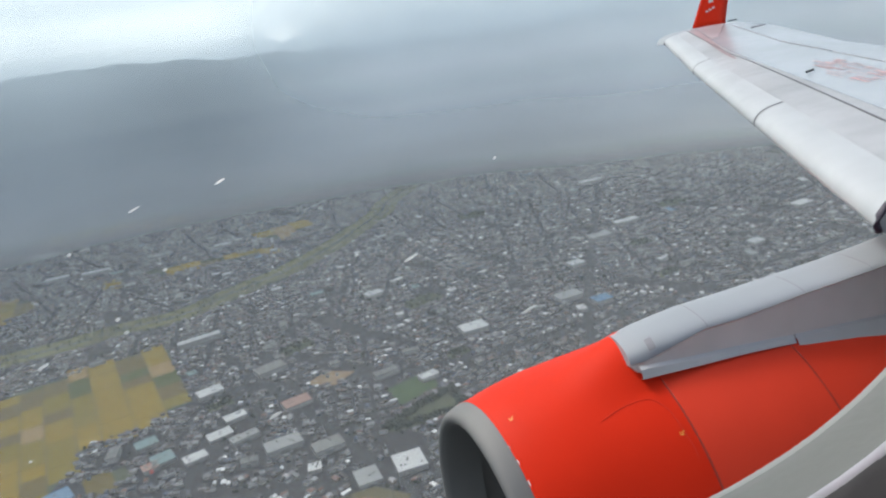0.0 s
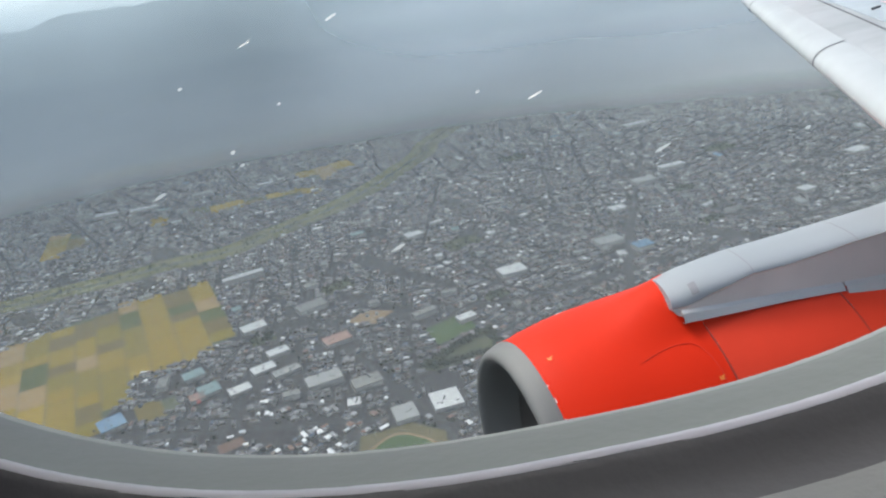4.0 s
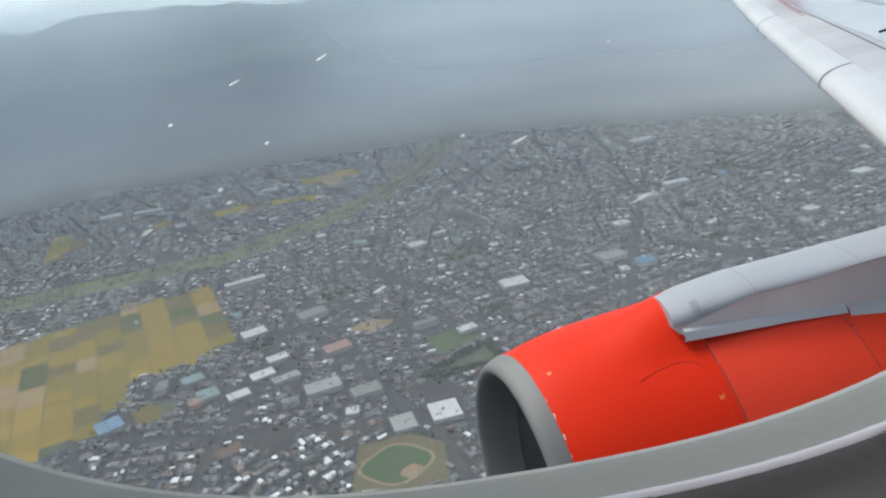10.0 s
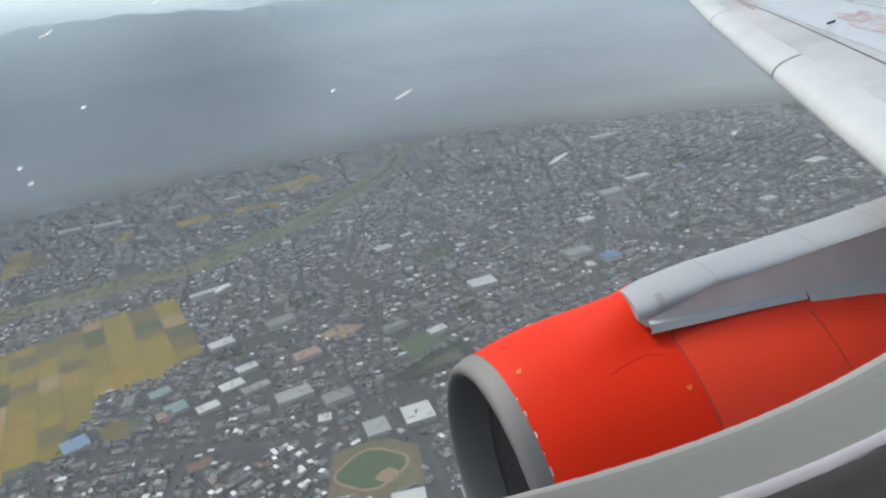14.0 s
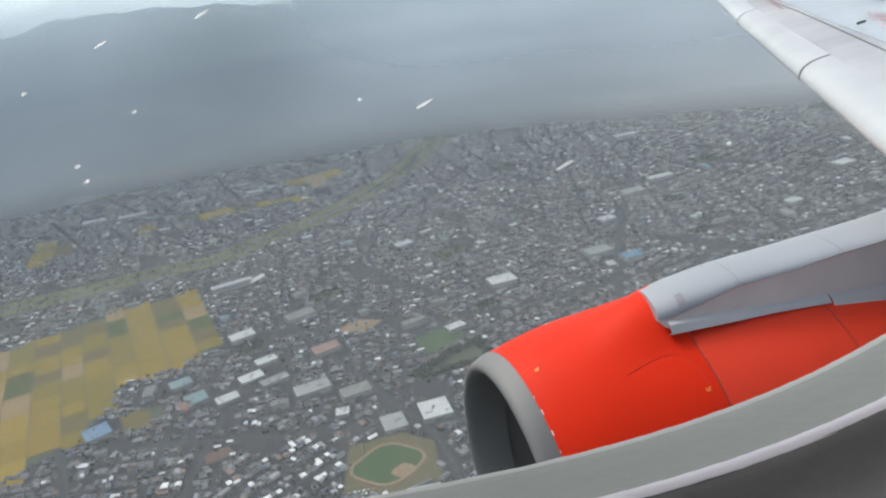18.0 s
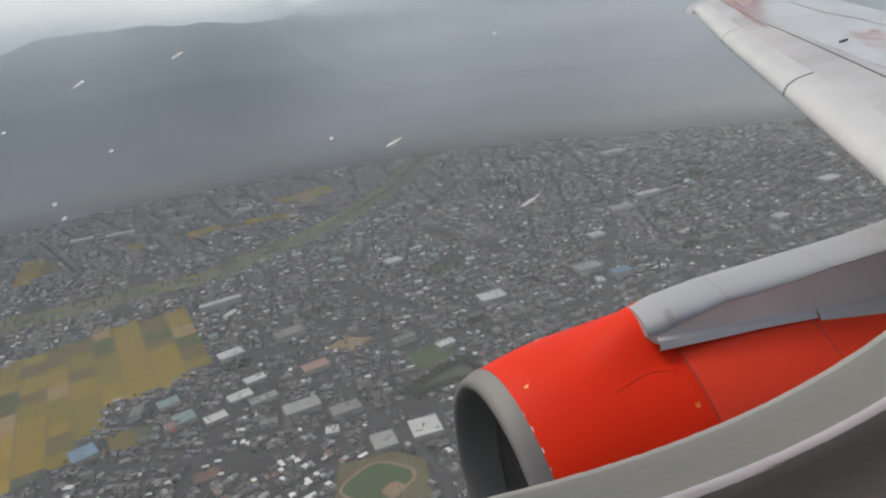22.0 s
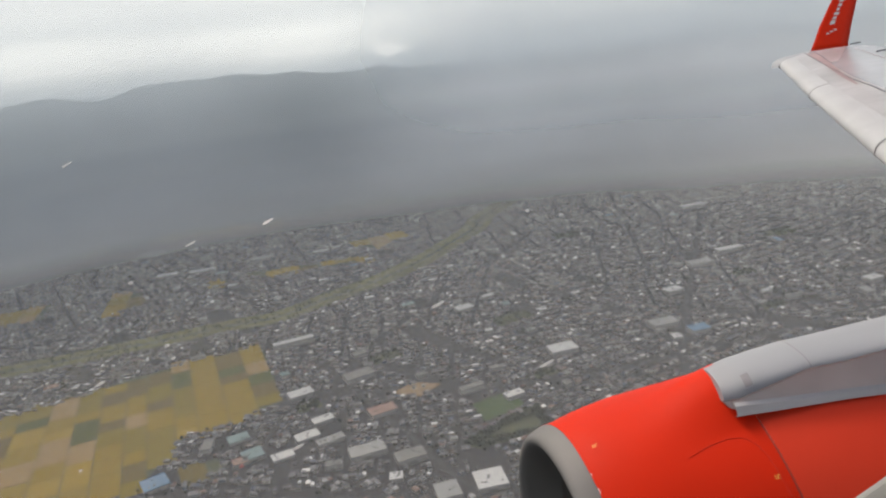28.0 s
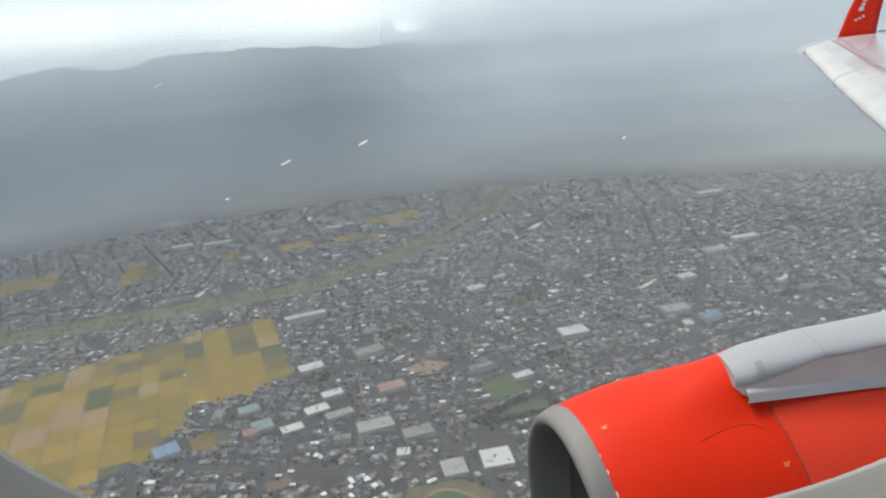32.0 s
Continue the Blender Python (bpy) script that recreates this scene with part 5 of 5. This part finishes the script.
# ---- parking lots with cars ----
LOTS = [(-160, 905, 210, 38), (-265, 800, 88, 50), (-120, 842, 150, 38), (140, 905, 180, 20), (-150, 1425, 60, 40), (-60, 1010, 60, 40), (130, 1010, 30, 60), (-330, 900, 60, 60), (260, 900, 160, 22)]
cars = []
for k, (cx, cy, w, h) in enumerate(LOTS):
    tagged(slab("parking_lot", [(cx - w / 2, cy - h / 2), (cx + w / 2, cy - h / 2), (cx + w / 2, cy + h / 2), (cx - w / 2, cy + h / 2)], 0.42 + 0.01 * k, PARKING), "dark asphalt parking lot with rows of cars", "parking lot", kind="structure")
    for yy in np.arange(cy - h / 2 + 4, cy + h / 2 - 3, 8.5):
        for xx in np.arange(cx - w / 2 + 3, cx + w / 2 - 3, 2.9):
            if RNG.random() < 0.62:
                b = np.array([(sx_ * 0.85, sy_ * 2.1, z_) for z_ in (0.2, 0.8) for sx_, sy_ in ((-1, -1), (1, -1), (1, 1), (-1, 1))] + [(sx_ * 0.7, sy_ * 1.1 - 0.1, 1.45) for sx_, sy_ in ((-1, -1), (1, -1), (1, 1), (-1, 1))])
                cars.append(b + np.array([xx + RNG.normal(0, 0.1), yy + RNG.normal(0, 0.3), 0.45 + 0.01 * k]))
CAR_FACES = [(0, 1, 5, 4), (1, 2, 6, 5), (2, 3, 7, 6), (3, 0, 4, 7), (4, 5, 9, 8), (5, 6, 10, 9), (6, 7, 11, 10), (7, 4, 8, 11), (8, 9, 10, 11)]
bulk("parked_cars", np.array(cars), CAR_FACES, CAR_PAINT, "rows of white, grey and dark parked cars", "cars")


# ---- trees: clumps of small leaf tufts between houses and along the river ----
def tuft_cloud(cx, cy, r, h, k):
    """Leaf tufts of a tree crown as small tilted four-cornered leaves."""
    out = []
    for _ in range(k):
        d = RNG.normal(0, 1, 3)
        d /= np.linalg.norm(d) + 1e-6
        c = np.array([cx, cy, h]) + d * r * RNG.uniform(0.35, 1.0) * np.array([1, 1, 0.75])
        u = RNG.normal(0, 1, 3)
        u /= np.linalg.norm(u)
        w = np.cross(d, u)
        w /= np.linalg.norm(w) + 1e-6
        u = np.cross(w, d)
        s_ = r * RNG.uniform(0.35, 0.6)
        out.append([c - u * s_, c - w * s_, c + u * s_, c + w * s_])
    return out


leaves, trunks = [], []
sites = []
while len(sites) < 2600:
    x_, y_ = RNG.uniform(-1500, 1900), RNG.uniform(900, 2600)
    if -0.85 * y_ - 200 < x_ < 1.0 * y_ + 200 and noise.noise(Vector((x_ / 160, y_ / 160, 9))) > 0.08:
        sites.append((x_, y_, RNG.uniform(2.5, 5.0)))
for x_, y_ in RIVER:
    for _ in range(3):
        sites.append((x_ + RNG.normal(0, 28), y_ + RNG.normal(0, 28), RNG.uniform(2.5, 5)))
while len(sites) < 3400:
    x_, y_ = RNG.uniform(30, 260), RNG.uniform(1325, 1500)
    if inside(FOREST_PATCH, [x_], [y_])[0] and near_line(FOREST_PATCH + FOREST_PATCH[:1], [x_], [y_], 22)[0]:
        sites.append((x_, y_, RNG.uniform(3, 5.5)))
while len(sites) < 4600:
    x_, y_ = RNG.uniform(960, 2570), RNG.uniform(2620, 3800)
    if inside(WOODED_PARK, [x_], [y_])[0] or inside(FAR_WOOD, [x_], [y_])[0]:
        sites.append((x_, y_, RNG.uniform(5, 9)))
for grove in GROVES:
    gx, gy = [p[0] for p in grove], [p[1] for p in grove]
    for _ in range(60):
        x_, y_ = RNG.uniform(min(gx), max(gx)), RNG.uniform(min(gy), max(gy))
        if inside(grove, [x_], [y_])[0]:
            sites.append((x_, y_, RNG.uniform(3, 6)))
ok = np.ones(len(sites), bool)
sxy = np.array(sites)
for p in (FIELD, BALLPARK, SPORTS, SMALL_FIELD):
    ok &= ~inside(p, sxy[:, 0], sxy[:, 1])
for line in [HIGHWAY, PARK_ROAD, CURVE_ROAD] + AVENUES:
    ok &= ~near_line(line, sxy[:, 0], sxy[:, 1], 9)
for x_, y_, r_ in sxy[ok]:
    leaves += tuft_cloud(x_, y_, r_, r_ * 1.15 + 1.2, 16)
    trunks.append([(x_ + a, y_ + b, z_) for z_ in (0, r_ * 1.2) for a, b in ((-0.25, -0.2), (0.25, -0.2), (0, 0.28))])
bulk("town_trees", np.array(leaves), [(0, 1, 2, 3)], LEAVES, "dark green trees scattered between houses", "trees")
bulk("town_tree_trunks", np.array(trunks), [(0, 1, 4, 3), (1, 2, 5, 4), (2, 0, 3, 5)], BARK, "brown trunks of the town trees", "trees")

# ---- hills, haze sheets and the cloudy distance ----
def hill_height(x, y):
    """Wooded hills rise steeply from the plain's edge; they sink towards the rainy side."""
    az, r = math.degrees(math.atan2(x, y)), math.hypot(x, y)
    q = max(0.0, (r - 4360 - 50 * math.sin(az / 3.1)) / 430)
    ridge = lerp([-90, -45, -30, -12, -4, 2, 8, 14, 30, 90], [640, 780, 830, 815, 800, 790, 780, 775, 770, 700], az)
    n_ = noise.fractal(Vector((x / 900, y / 900, 3.1)), 1.0, 2.0, 5)
    return max(-3.0, min(1.0, q) ** 0.8 * ridge * (0.97 + 0.12 * n_) - 3 * (q <= 0))


angles_, reach_ = np.radians(np.linspace(-80, 80, 240)), np.linspace(4300, 4850, 26)
verts = [(r * math.sin(q), r * math.cos(q), hill_height(r * math.sin(q), r * math.cos(q))) for r in reach_ for q in angles_]
n = len(angles_)
faces = [(j * n + i, j * n + i + 1, (j + 1) * n + i + 1, (j + 1) * n + i) for j in range(len(reach_) - 1) for i in range(n - 1)]
tagged(mesh_part("hills", verts, faces, FOREST, smooth=True), "dark wooded hills at the plain's edge", "hills", kind="structure")

rings = []
for z in (-60, 150, 400, 700, 1100, 1700, 2500, 3400):
    rings.append([Vector((4880 * math.cos(q), 4880 * math.sin(q), z)) for q in (2 * math.pi * j / 96 for j in range(96))])
v, f = loft(rings)
tagged(mesh_part("backdrop", v, f, CLOUD, smooth=True), "pale grey rain cloud closing the distance", "backdrop", kind="structure")


def haze_sheet(name, prof, mat, label, seed):
    """A part-clear sheet that imitates haze over the plain and hangs as a curtain before the hills."""
    ma = np.radians(np.linspace(-75, 75, 80))
    at = np.linspace(0, len(prof) - 1, 50)
    mr, mz = (np.interp(at, range(len(prof)), [p[k] for p in prof]) for k in (0, 1))
    verts = []
    for r, z in zip(mr, mz):
        for q in ma:
            x, y = r * math.sin(q), r * math.cos(q)
            w = 1 + 0.003 * noise.noise(Vector((x / 900, z / 500, seed)))
            verts.append((x * w, y * w, z + 20 * noise.noise(Vector((x / 700, y / 700, seed + 5)))))
    n = len(ma)
    faces = [(j * n + i, j * n + i + 1, (j + 1) * n + i + 1, (j + 1) * n + i) for j in range(len(mr) - 1) for i in range(n - 1)]
    return tagged(mesh_part(name, verts, faces, mat, smooth=True), label, "mist", kind="stuff")


haze_sheet("valley_haze", [(300, 130), (900, 140), (1600, 150), (2400, 165), (3200, 190), (3700, 240), (3950, 340), (4080, 500), (4150, 750), (4200, 1200), (4220, 2000)], HAZE, "part-clear sheet imitating haze over the plain", 0.0)
haze_sheet("high_haze", [(250, 330), (800, 345), (1300, 370), (1800, 410), (2200, 470), (2500, 560), (2700, 700), (2800, 950), (2850, 1500), (2860, 2000)], HIGH_HAZE, "thin part-clear sheet imitating haze below the cloud", 3.0)
